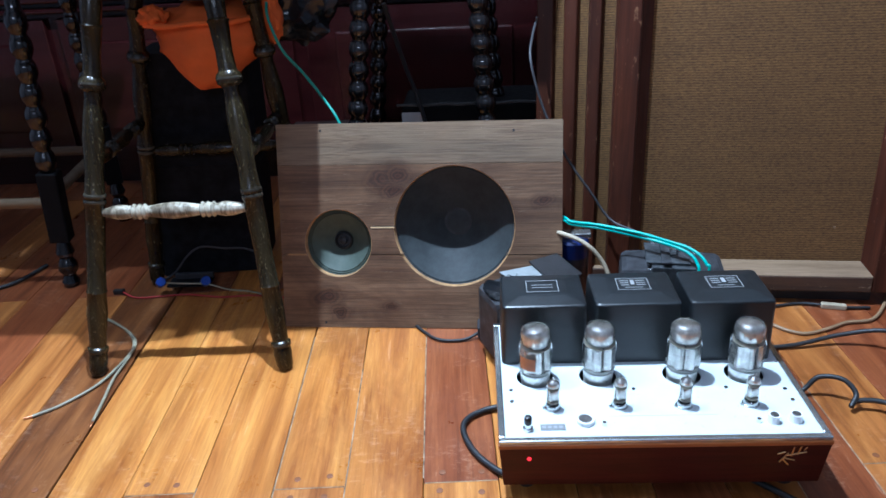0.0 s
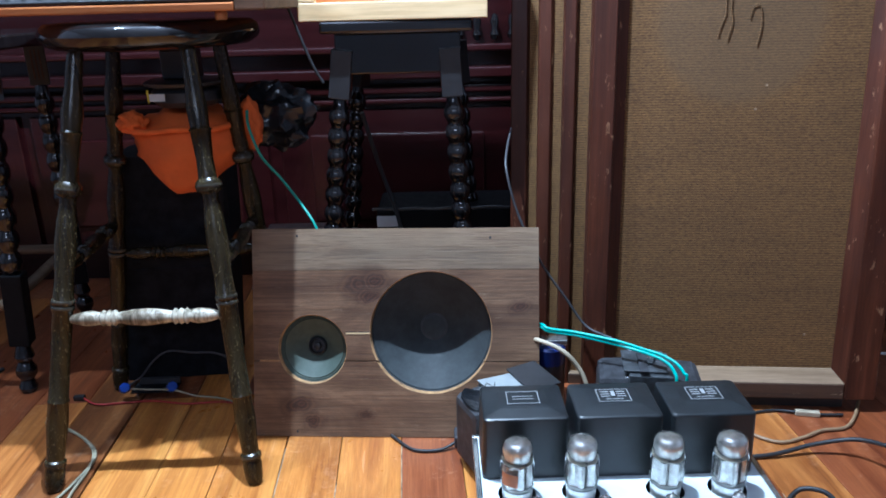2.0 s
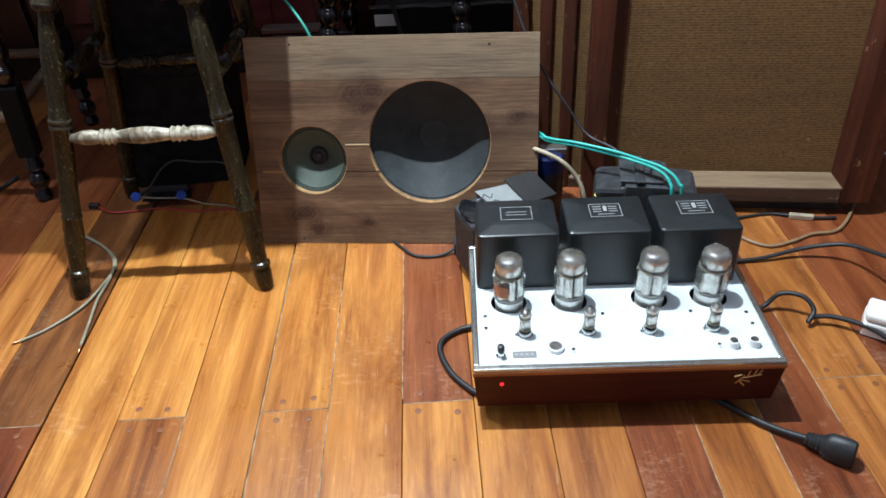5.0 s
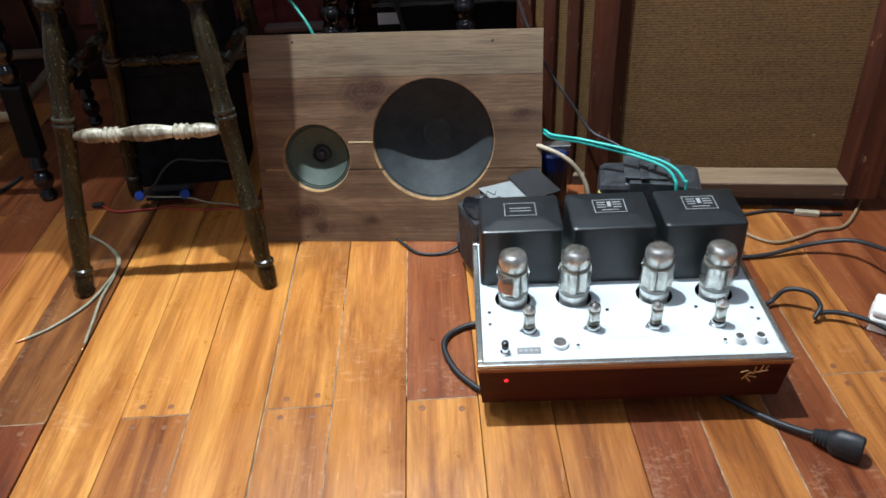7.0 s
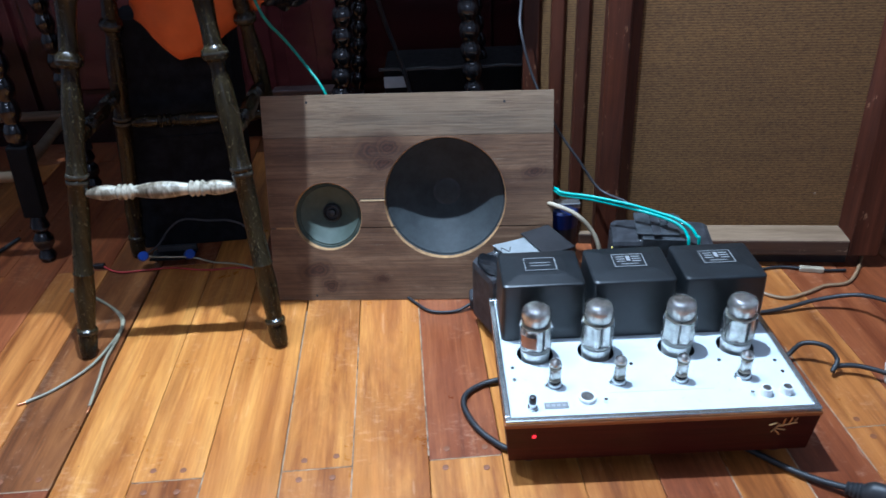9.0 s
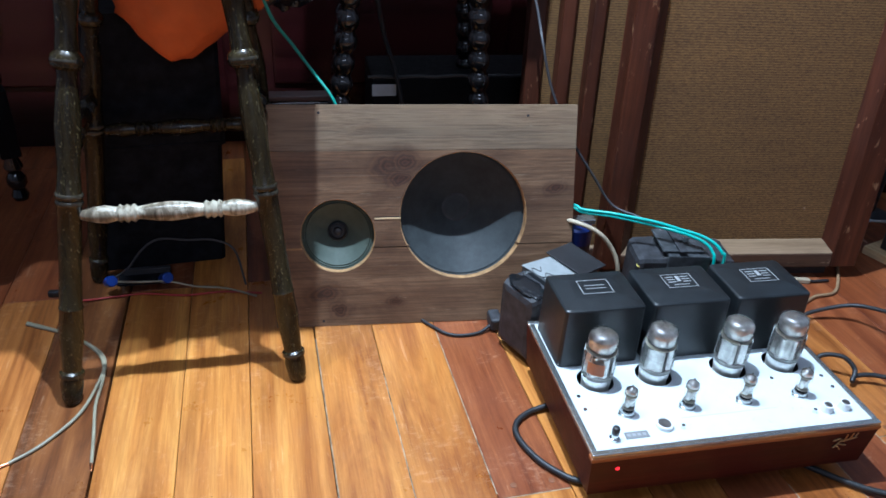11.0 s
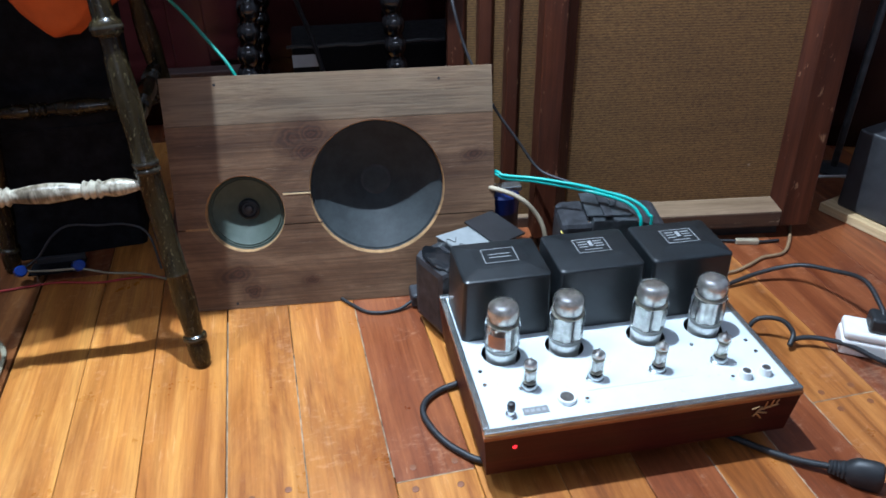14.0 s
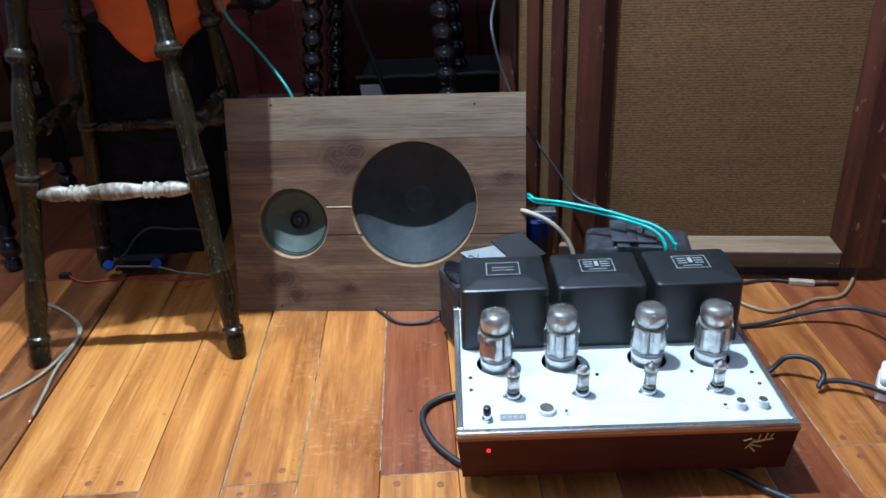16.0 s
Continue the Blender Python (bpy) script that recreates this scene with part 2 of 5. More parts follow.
PLATE_GREY = plain("grey_name_plate", (0.2, 0.2, 0.2), 0.4, vary=0.15)
PAPER = plain("paper_label", (0.22, 0.235, 0.235), 0.7, vary=0.08, scale=60)
GREY_IRON = plain("grey_lamination_iron", (0.06, 0.066, 0.072), 0.4, 0.4, vary=0.4, scale=60)
ORANGE_CLOTH = plain("orange_cloth", (0.62, 0.11, 0.012), 0.85, vary=0.25, scale=9, bump=0.4)
BAG_FILM = plain("black_bag_film", (0.01, 0.011, 0.013), 0.18, vary=0.4, scale=20, bump=0.3)
RAW_CUT = plain("raw_cut_edge", (0.38, 0.22, 0.095), 0.8, vary=0.45, scale=60, bump=0.4)
MID_CONE = plain("green_grey_cone", (0.065, 0.085, 0.068), 0.7, vary=0.15, scale=50)
GREY_BOX = plain("grey_black_box", (0.03, 0.031, 0.034), 0.5, scale=30)
YELLOW = plain("yellow_sleeve", (0.5, 0.4, 0.015), 0.5)


for dull in (UNIT_BLACK, CHARCOAL):
    dull.node_tree.nodes["Principled BSDF"].inputs["Specular IOR Level"].default_value = 0.12


def glass():
    n = Nodes("valve_glass", 0.02)
    n.colour((0.95, 0.97, 0.97, 1))
    n.set(n.bsdf, "Transmission Weight", 1.0)
    n.set(n.bsdf, "IOR", 1.12)
    n.bump(n.noise(60), 0.05, 0.0005)
    return n.mat


def glow(name, colour, strength):
    n = Nodes(name, 0.3)
    n.colour(rgb(colour))
    n.set(n.bsdf, "Emission Color", rgb(colour))
    n.set(n.bsdf, "Emission Strength", strength)
    return n.mat


def baffle_wood():
    """Weathered softwood boards with knots."""
    n = Nodes("baffle_softwood", 0.5)
    vec, rnd = n.shifted(3.0)
    bend = n.noise(4, n.mapped((0.6, 1, 1)), 2)
    warped = n.vmaths("ADD", vec, n.vmaths("SCALE", (0, 0.35, 0), (0, 0, 0)))
    n.set(warped.node.inputs[1].links[0].from_node, "Scale", n.maths("MULTIPLY", bend, 0.16))
    figure = n.noise(22, n.mapped((0.035, 1, 1), warped), 4, 0.55, 0.5)
    fine = n.noise(300, n.mapped((0.02, 1, 1), warped), 3, 0.6)
    tone = n.ramp(figure, [(0.25, (0.08, 0.041, 0.021)), (0.5, (0.15, 0.086, 0.046)), (0.75, (0.23, 0.143, 0.082))])
    stain = n.noise(5, n.mapped((0.7, 1, 1)), 6, 0.62, 1.2)
    tone = n.mix(0.85, tone, n.ramp(stain, [(0.3, (0.45, 0.36, 0.32)), (0.5, (1, 0.97, 0.95)), (0.7, (1.35, 1.37, 1.36))]), "MULTIPLY")
    grime = n.noise(26, n.mapped((0.35, 1, 1)), 5, 0.7, 0.6)
    tone = n.mix(0.55, tone, n.ramp(grime, [(0.32, (0.62, 0.57, 0.53)), (0.55, (1.0, 1.0, 1.0)), (0.7, (1.18, 1.19, 1.18))]), "MULTIPLY")
    top = n.add("ShaderNodeSeparateXYZ", Vector=n.coord).outputs[2]
    silver = n.maths("MULTIPLY", n.add("ShaderNodeMapRange", Value=top, From_Min=0.336, From_Max=0.34).outputs[0], n.noise(9, n.mapped((0.4, 1, 1)), 5))
    tone = n.mix(silver, tone, (0.205, 0.162, 0.108, 1))
    tone = n.mix(0.42, tone, n.ramp(fine, [(0.4, (0.5, 0.45, 0.42)), (0.5, (0.97, 0.96, 0.95)), (0.6, (1.25, 1.25, 1.23))]), "MULTIPLY")
    tone = n.mix(0.45, tone, n.ramp(rnd, [(0, (0.8, 0.74, 0.7)), (1, (1.2, 1.2, 1.2))]), "MULTIPLY")
    # pale specks and short scratches where the face is rubbed
    rub = n.noise(150, n.mapped((0.12, 1, 1), vec), 4, 0.75)
    tone = n.mix(n.ramp(rub, [(0.64, (0, 0, 0)), (0.72, (0.45, 0.45, 0.45))]), tone, (0.34, 0.27, 0.19, 1))
    for x, z, size in ((-0.072, 0.308, 0.042), (-0.036, 0.318, 0.03), (-0.05, 0.285, 0.026), (-0.195, 0.064, 0.034), (-0.17, 0.03, 0.027), (-0.06, 0.045, 0.018), (0.25, 0.262, 0.02)):
        wob = n.vmaths("ADD", n.coord, n.vmaths("SCALE", (0.045, 0, 0.035), (0, 0, 0)))
        n.set(wob.node.inputs[1].links[0].from_node, "Scale", n.maths("SUBTRACT", n.noise(24, None, 4, 0.6), 0.5))
        flat = n.vmaths("MULTIPLY", wob, (0.7, 0, 1))
        far = n.vmaths("DISTANCE", flat, (x * 0.7, 0, z))
        out = n.maths("DIVIDE", far, size)
        figure_knot = n.ramp(out, [(0.0, (0.02, 0.006, 0.003)), (0.12, (0.06, 0.021, 0.009)), (0.2, (0.018, 0.006, 0.003)), (0.32, (0.075, 0.03, 0.013)), (0.4, (0.028, 0.01, 0.005)), (0.54, (0.085, 0.038, 0.017)), (0.64, (0.04, 0.016, 0.008)), (1.0, (0.1, 0.053, 0.026))])
        near = n.add("ShaderNodeMapRange", Value=out, From_Min=1.05, From_Max=0.3, To_Min=0.0, To_Max=0.95).outputs[0]
        tone = n.mix(near, tone, figure_knot)
    n.colour(tone)
    n.rough(n.noise(20), 0.4, 0.7)
    n.bump(n.maths("ADD", figure, n.maths("MULTIPLY", fine, 0.9)), 0.5, 0.0015)
    return n.mat


def grille_cloth(name, ring):
    """Woven tan cloth; the dark driver opening behind is painted into its colour."""
    n = Nodes(name, 0.85)
    sep = n.add("ShaderNodeSeparateXYZ", Vector=n.coord)
    slip = n.maths("MULTIPLY", n.noise(55, n.mapped((0.3, 1, 1)), 3), 2.2)
    rows = n.maths("SINE", n.maths("ADD", n.maths("MULTIPLY", sep.outputs[2], 1250.0), slip))
    thread = n.noise(420, n.mapped((0.35, 1, 1)), 3, 0.6)
    weave = n.maths("ADD", n.maths("MULTIPLY", rows, 0.075), n.maths("ADD", n.maths("MULTIPLY", thread, 0.6), 0.2))
    tone = n.ramp(weave, [(0.36, (0.064, 0.0285, 0.007)), (0.5, (0.124, 0.06, 0.0155)), (0.64, (0.185, 0.096, 0.027))])
    slub = n.noise(25, n.mapped((0.15, 1, 1)), 5, 0.7)
    tone = n.mix(0.5, tone, n.ramp(slub, [(0.3, (0.7, 0.66, 0.6)), (0.7, (1.2, 1.2, 1.15))]), "MULTIPLY")
    blotch = n.noise(4)
    tone = n.mix(0.4, tone, n.ramp(blotch, [(0.3, (0.75, 0.72, 0.7)), (0.7, (1.15, 1.15, 1.15))]), "MULTIPLY")
    if ring:
        far = n.vmaths("DISTANCE", n.vmaths("MULTIPLY", n.coord, (1, 0, 1)), ring)
        opening_shade = n.add("ShaderNodeMapRange", Value=far, From_Min=0.165, From_Max=0.14, To_Min=0.0, To_Max=0.4).outputs[0]
        tone = n.mix(opening_shade, tone, (0.1, 0.062, 0.03, 1))
    n.colour(tone)
    n.bump(weave, 0.45, 0.0015)
    return n.mat


def woofer_cone():
    n = Nodes("grey_paper_cone", 0.5)
    n.set(n.bsdf, "Specular IOR Level", 0.2)
    n.colour(n.ramp(n.noise(25, None, 5, 0.7), [(0.3, (0.032, 0.037, 0.039)), (0.7, (0.054, 0.062, 0.065))]))
    n.rough(n.noise(60), 0.5, 0.7)
    n.bump(n.noise(220), 0.2, 0.0008)
    return n.mat


GLASS, LED = glass(), glow("red_pilot_light", (0.9, 0.02, 0.03), 2.0)
BAFFLE_WOOD, CONE = baffle_wood(), woofer_cone()
CLOTH_MARKED = grille_cloth("tan_grille_cloth_marked", (-0.265, 0, 0.58))
CLOTH = grille_cloth("tan_grille_cloth", None)


# ---- building tools ----
def part(name, bm, material, parent=None, label="", smooth=False, sharp=38):
    """One mesh object out of a bmesh, under a thing or a part."""
    mesh = bpy.data.meshes.new(name)
    bmesh.ops.recalc_face_normals(bm, faces=bm.faces)
    for f in bm.faces:
        f.smooth = smooth
    bm.to_mesh(mesh)
    bm.free()
    if smooth:
        mesh.set_sharp_from_angle(angle=radians(sharp))
    mesh.materials.append(material)
    ob = new(name, mesh)
    ob.parent = parent
    if label:
        ob["label"] = label
    return ob


def thing(name, m, label, category, group="", kind=""):
    ob = new(name)
    ob.empty_display_size = 0.05
    ob.matrix_world = m
    return tagged(ob, label, category, group, kind)


def box(x0, x1, y0, y1, z0, z1, bevel=0.0, seg=2, bm=None, m=None):
    bm = bm or bmesh.new()
    made = bmesh.ops.create_cube(bm, size=1.0)["verts"]
    for v in made:
        v.co = Vector(((x0 + x1) / 2 + v.co.x * (x1 - x0), (y0 + y1) / 2 + v.co.y * (y1 - y0), (z0 + z1) / 2 + v.co.z * (z1 - z0)))
    if bevel:
        edges = list({e for v in made for e in v.link_edges})
        out = bmesh.ops.bevel(bm, geom=edges, offset=bevel, segments=seg, profile=0.5, affect="EDGES")
        made = list({v for f in out["faces"] for v in f.verts} | {v for v in made if v.is_valid})
    if m:
        bmesh.ops.transform(bm, matrix=m, verts=made)
    return bm


def lathe(profile, seg=24, m=None, bm=None, caps=True):
    """A turned body: (radius, height) from the bottom up, round the z axis."""
    bm = bm or bmesh.new()
    rings, made = [], []
    for r, z in profile:
        ring = [bm.verts.new((r * math.cos(2 * math.pi * k / seg), r * math.sin(2 * math.pi * k / seg), z)) for k in range(seg)]
        rings.append(ring)
        made += ring
    for a, b in zip(rings, rings[1:]):
        for k in range(seg):
            bm.faces.new((a[k], a[(k + 1) % seg], b[(k + 1) % seg], b[k]))
    if caps:
        bm.faces.new(rings[0]), bm.faces.new(rings[-1])
    if m:
        bmesh.ops.transform(bm, matrix=m, verts=made)
    return bm


def stand(a, b):
    """The pose that lays the z axis from a towards b."""
    a, b = Vector(a), Vector(b)
    return Matrix.Translation(a) @ (b - a).to_track_quat("Z", "Y").to_matrix().to_4x4()


def smooth_line(points, steps=8):
    pts = [Vector(p) for p in points]
    pts = [pts[0] * 2 - pts[1]] + pts + [pts[-1] * 2 - pts[-2]]
    out = []
    for a, b, c, d in zip(pts, pts[1:], pts[2:], pts[3:]):
        for k in range(steps):
            t = k / steps
            out.append(0.5 * (2 * b + (c - a) * t + (2 * a - 5 * b + 4 * c - d) * t * t + (3 * b - a - 3 * c + d) * t ** 3))
    return out + [pts[-2]]


def tube(points, r, seg=10, bm=None, steps=8):
    """A round cable along a smooth line."""
    bm = bm or bmesh.new()
    line = smooth_line(points, steps)
    side, rings = Vector((0.3, 0.2, 1)), []
    for k, p in enumerate(line):
        ahead = (line[min(k + 1, len(line) - 1)] - line[max(k - 1, 0)]).normalized()
        side = (side - ahead * side.dot(ahead)).normalized()
        other = ahead.cross(side)
        rings.append([bm.verts.new(p + r * (side * math.cos(2 * math.pi * j / seg) + other * math.sin(2 * math.pi * j / seg))) for j in range(seg)])
    for a, b in zip(rings, rings[1:]):
        for j in range(seg):
            bm.faces.new((a[j], a[(j + 1) % seg], b[(j + 1) % seg], b[j]))
    bm.faces.new(rings[0]), bm.faces.new(rings[-1])
    return bm


def cable(name, points, r, material, label, category="cable"):
    """A loose cable."""
    ob = part(name, tube(points, r), material, smooth=True)
    return tagged(ob, label, category)


def prism(outline, z0, z1, bevel=0.0, bm=None, m=None):
    """A flat outline (x, y) raised from z0 to z1."""
    bm = bm or bmesh.new()
    low = [bm.verts.new((x, y, z0)) for x, y in outline]
    high = [bm.verts.new((x, y, z1)) for x, y in outline]
    n = len(outline)
    faces = [bm.faces.new(low), bm.faces.new(high)] + [bm.faces.new((low[k], low[(k + 1) % n], high[(k + 1) % n], high[k])) for k in range(n)]
    made = low + high
    if bevel:
        out = bmesh.ops.bevel(bm, geom=list({e for f in faces for e in f.edges}), offset=bevel, segments=2, profile=0.5, affect="EDGES")
        made = list({v for f in out["faces"] for v in f.verts} | {v for v in made if v.is_valid})
    if m:
        bmesh.ops.transform(bm, matrix=m, verts=made)
    return bm


def loft(rings, m=None):
    """Skin over rings of equal count, closed at both ends."""
    bm = bmesh.new()
    rows = [[bm.verts.new(p) for p in ring] for ring in rings]
    n = len(rows[0])
    for a, b in zip(rows, rows[1:]):
        for k in range(n):
            bm.faces.new((a[k], a[(k + 1) % n], b[(k + 1) % n], b[k]))
    bm.faces.new(rows[0]), bm.faces.new(rows[-1])
    if m:
        bmesh.ops.transform(bm, matrix=m, verts=bm.verts)
    return bm


def crumpled(centre, size, seed, amount=0.25, detail=3):
    """A soft lump with folds."""
    bm = bmesh.new()
    bmesh.ops.create_icosphere(bm, subdivisions=4, radius=1.0)
    for v in bm.verts:
        p = v.co * 2.2 + Vector((seed, seed * 0.7, 0))
        k = 1 + amount * noise.fractal(p, 0.8, 2.0, detail) + amount * 0.5 * abs(noise.noise(p * 2.3))
        v.co = Vector(centre) + Vector([v.co[i] * k * size[i] for i in range(3)])
    return bm


# ---- room ----
def slab(name, x0, x1, y0, y1, z0, z1, material, label, category):
    return tagged(part(name, box(x0, x1, y0, y1, z0, z1), material), label, category, kind="structure")


slab("wall_north", -2.7, 2.3, 2.75, 2.87, -0.05, 2.6, WALL_PAINT, "plain dim painted wall behind the furniture", "wall")
slab("wall_south", -2.7, 2.3, -1.72, -1.6, -0.05, 2.6, WALL_PAINT, "plain dim painted wall", "wall")
slab("wall_west", -2.82, -2.7, -1.72, 2.87, -0.05, 2.6, WALL_PAINT, "plain dim painted wall", "wall")
slab("wall_east", 2.3, 2.42, -1.72, 2.87, -0.05, 2.6, WALL_PAINT, "plain dim painted wall", "wall")
slab("ceiling", -2.82, 2.42, -1.72, 2.87, 2.6, 2.7, CEILING_PAINT, "plain dim grey ceiling", "ceiling")
floor = slab("floor", -2.7, 2.3, -1.6, 2.75, -0.06, -0.02, SUBFLOOR, "varnished orange and red-brown plank floor", "floor")


# ---- valve amplifier ----
AMP = thing("valve_amplifier", pose(0.333, 0.957, 0, 0, 0, 0.6), "valve amplifier with white top plate, mahogany case and black transformer covers", "amplifier")
W, D, TOP, LOW = 0.231, 0.318, 0.108, 0.024


def case_board(a, b):
    """One board of the case, drawn in a little towards the floor."""
    bm, i = bmesh.new(), 0.006
    d = Vector((b[0] - a[0], b[1] - a[1], 0)).normalized()
    inn = Vector((-d.y, d.x, 0))
    p, q = Vector((*a, 0)), Vector((*b, 0))
    low = [p + (inn + d) * i, q + (inn - d) * i, q + (inn - d) * 0.014, p + (inn + d) * 0.014]
    high = [p, q, q + (inn - d) * 0.014, p + (inn + d) * 0.014]
    lo = [bm.verts.new((v.x, v.y, LOW)) for v in low]
    hi = [bm.verts.new((v.x, v.y, TOP - 0.006)) for v in high]
    bm.faces.new(lo), bm.faces.new(hi)
    for k in range(4):
        bm.faces.new((lo[k], lo[(k + 1) % 4], hi[(k + 1) % 4], hi[k]))
    return bm


for a, b in (((-W, 0), (W, 0)), ((W, 0), (W, D)), ((W, D), (-W, D)), ((-W, D), (-W, 0))):
    part("case_board", case_board(a, b), MAHOGANY, AMP, "polished dark mahogany board")
# the lip's orange paints in light along the case's top edge
part("case_lip", box(-W - 0.001, W + 0.001, -0.0015, 0.012, TOP - 0.0125, TOP - 0.005, 0.0015), ORANGE_WOOD, AMP, "wooden lip, light put into its orange colour")
part("bottom_panel", box(-W + 0.016, W - 0.016, 0.016, D - 0.016, LOW + 0.002, LOW + 0.006), BLACK_PLASTIC, AMP)
for fx in (-0.19, 0.19):
    for fy in (0.04, 0.28):
        part("rubber_foot", lathe([(0.014, 0), (0.016, 0.003), (0.017, LOW + 0.002)], 16, pose(fx, fy, 0)), BLACK_RUBBER, AMP)

VALVES = [(-0.168, 0.153), (-0.069, 0.155), (0.062, 0.155), (0.158, 0.154)]
DRIVERS = [(-0.148, 0.076), (-0.049, 0.077), (0.046, 0.076), (0.143, 0.077)]


def plate_with_holes():
    """The top plate, pierced by four valve holes."""
    bm = bmesh.new()
    r, x0, x1, y0, y1 = 0.0295, -W + 0.010, W - 0.010, 0.010, D - 0.010
    xs = sorted({x0, x1} | {cx + r * math.cos(math.pi * k / 16) for cx, _ in VALVES for k in range(17)})
    cy, top = 0.1545, TOP
    for a, b in zip(xs, xs[1:]):
        def half(x):
            return max([math.sqrt(max(0, r * r - (x - cx) ** 2)) for cx, _ in VALVES])
        inside = any(abs((a + b) / 2 - cx) < r for cx, _ in VALVES)
        spans = [((y0, y0), (cy - half(a), cy - half(b))), ((cy + half(a), cy + half(b)), (y1, y1))] if inside else [((y0, y0), (y1, y1))]
        for (ya, yb), (yc, yd) in spans:
            up = [bm.verts.new((x, y, top)) for x, y in ((a, ya), (b, yb), (b, yd), (a, yc))]
            dn = [bm.verts.new((v.co.x, v.co.y, top - 0.003)) for v in up]
            bm.faces.new(up)
            for k in range(4):
                bm.faces.new((up[k], up[(k + 1) % 4], dn[(k + 1) % 4], dn[k]))
    bmesh.ops.remove_doubles(bm, verts=bm.verts, dist=1e-5)
    return bm


plate = part("top_plate", plate_with_holes(), PLATE_PAINT, AMP, "white painted steel top plate")
part("inner_tray", box(-W + 0.016, W - 0.016, 0.02, D - 0.02, TOP - 0.034, TOP - 0.03), BLACK_PLASTIC, AMP)
for name, x0, x1, y0, y1 in (("edge_trim", -W, W, 0.0, 0.0098), ("edge_trim", -W, W, D - 0.0098, D), ("edge_trim", -W, -W + 0.0098, 0.010, D - 0.010), ("edge_trim", W - 0.0098, W, 0.010, D - 0.010)):
    part(name, box(x0, x1, y0, y1, TOP - 0.0055, TOP + 0.0012, 0.0018), STEEL, AMP, "bright steel edge trim")


def cover(x0, x1, name_bars):
    """A deep-drawn transformer cover with sloping flanks and a printed panel."""
    y0, y1, z0, z1 = 0.19, 0.302, TOP + 0.0005, 0.2225
    bm = bmesh.new()
    rings = []

    def ring(inset, z, r):
        pts = []
        for cx, cy, a0 in ((x1 - inset - r, y1 - inset - r, 0), (x0 + inset + r, y1 - inset - r, 90), (x0 + inset + r, y0 + inset + r, 180), (x1 - inset - r, y0 + inset + r, 270)):
            for k in range(5):
                a = radians(a0 + 22.5 * k)
                pts.append(bm.verts.new((cx + r * math.cos(a), cy + r * math.sin(a), z)))
        return pts
    for inset, z, r in ((0, z0, 0.009), (0.0005, z0 + 0.05, 0.009), (0.0022, z1 - 0.011, 0.007), (0.003, z1 - 0.0085, 0.007), (0.0055, z1 - 0.007, 0.007), (0.026, z1 - 0.0028, 0.006), (0.03, z1 - 0.002, 0.005)):
        rings.append(ring(inset, z, r))
    for a, b in zip(rings, rings[1:]):
        for k in range(20):
            bm.faces.new((a[k], a[(k + 1) % 20], b[(k + 1) % 20], b[k]))
    bm.faces.new(rings[-1])
    ob = part("transformer_cover", bm, BLACK_ENAMEL, AMP, "glossy black transformer cover", smooth=True, sharp=14)
    cx, cy, z = (x0 + x1) / 2, (y0 + y1) / 2 + 0.002, z1 - 0.0016
    bm = bmesh.new()
    for a, b, c, d in ((-0.026, 0.026, -0.019, -0.018), (-0.026, 0.026, 0.018, 0.019), (-0.026, -0.025, -0.018, 0.018), (0.025, 0.026, -0.018, 0.018)):
        box(cx + a, cx + b, cy + c, cy + d, z, z + 0.0006, bm=bm)
    part("panel_outline", bm, WHITE_INK, ob, "thin white printed outline")
    plain_base = box(cx - 0.0275, cx + 0.0275, cy - 0.0205, cy + 0.0205, z - 0.006, z)
    part("panel_plate", plain_base, BLACK_ENAMEL, ob)
    for a, b, c, d in name_bars:
        part("print_bar", box(cx + a, cx + b, cy + c, cy + d, z, z + 0.0006), WHITE_INK, ob)


SHORT = [(-0.017, 0.017, 0.003, 0.0042), (-0.017, 0.017, -0.0052, -0.004)]
FULL = [(-0.02, -0.006, 0.010, 0.012), (0.006, 0.02, 0.010, 0.012), (-0.02, -0.006, 0.003, 0.005), (0.006, 0.02, 0.003, 0.005), (-0.02, -0.006, -0.004, -0.002), (0.006, 0.02, -0.004, -0.002), (-0.003, 0.003, -0.002, 0.013), (-0.014, 0.014, -0.012, -0.0105)]
cover(-0.2195, -0.081, SHORT)
cover(-0.0725, 0.0665, FULL)
cover(0.0755, 0.2115, FULL)


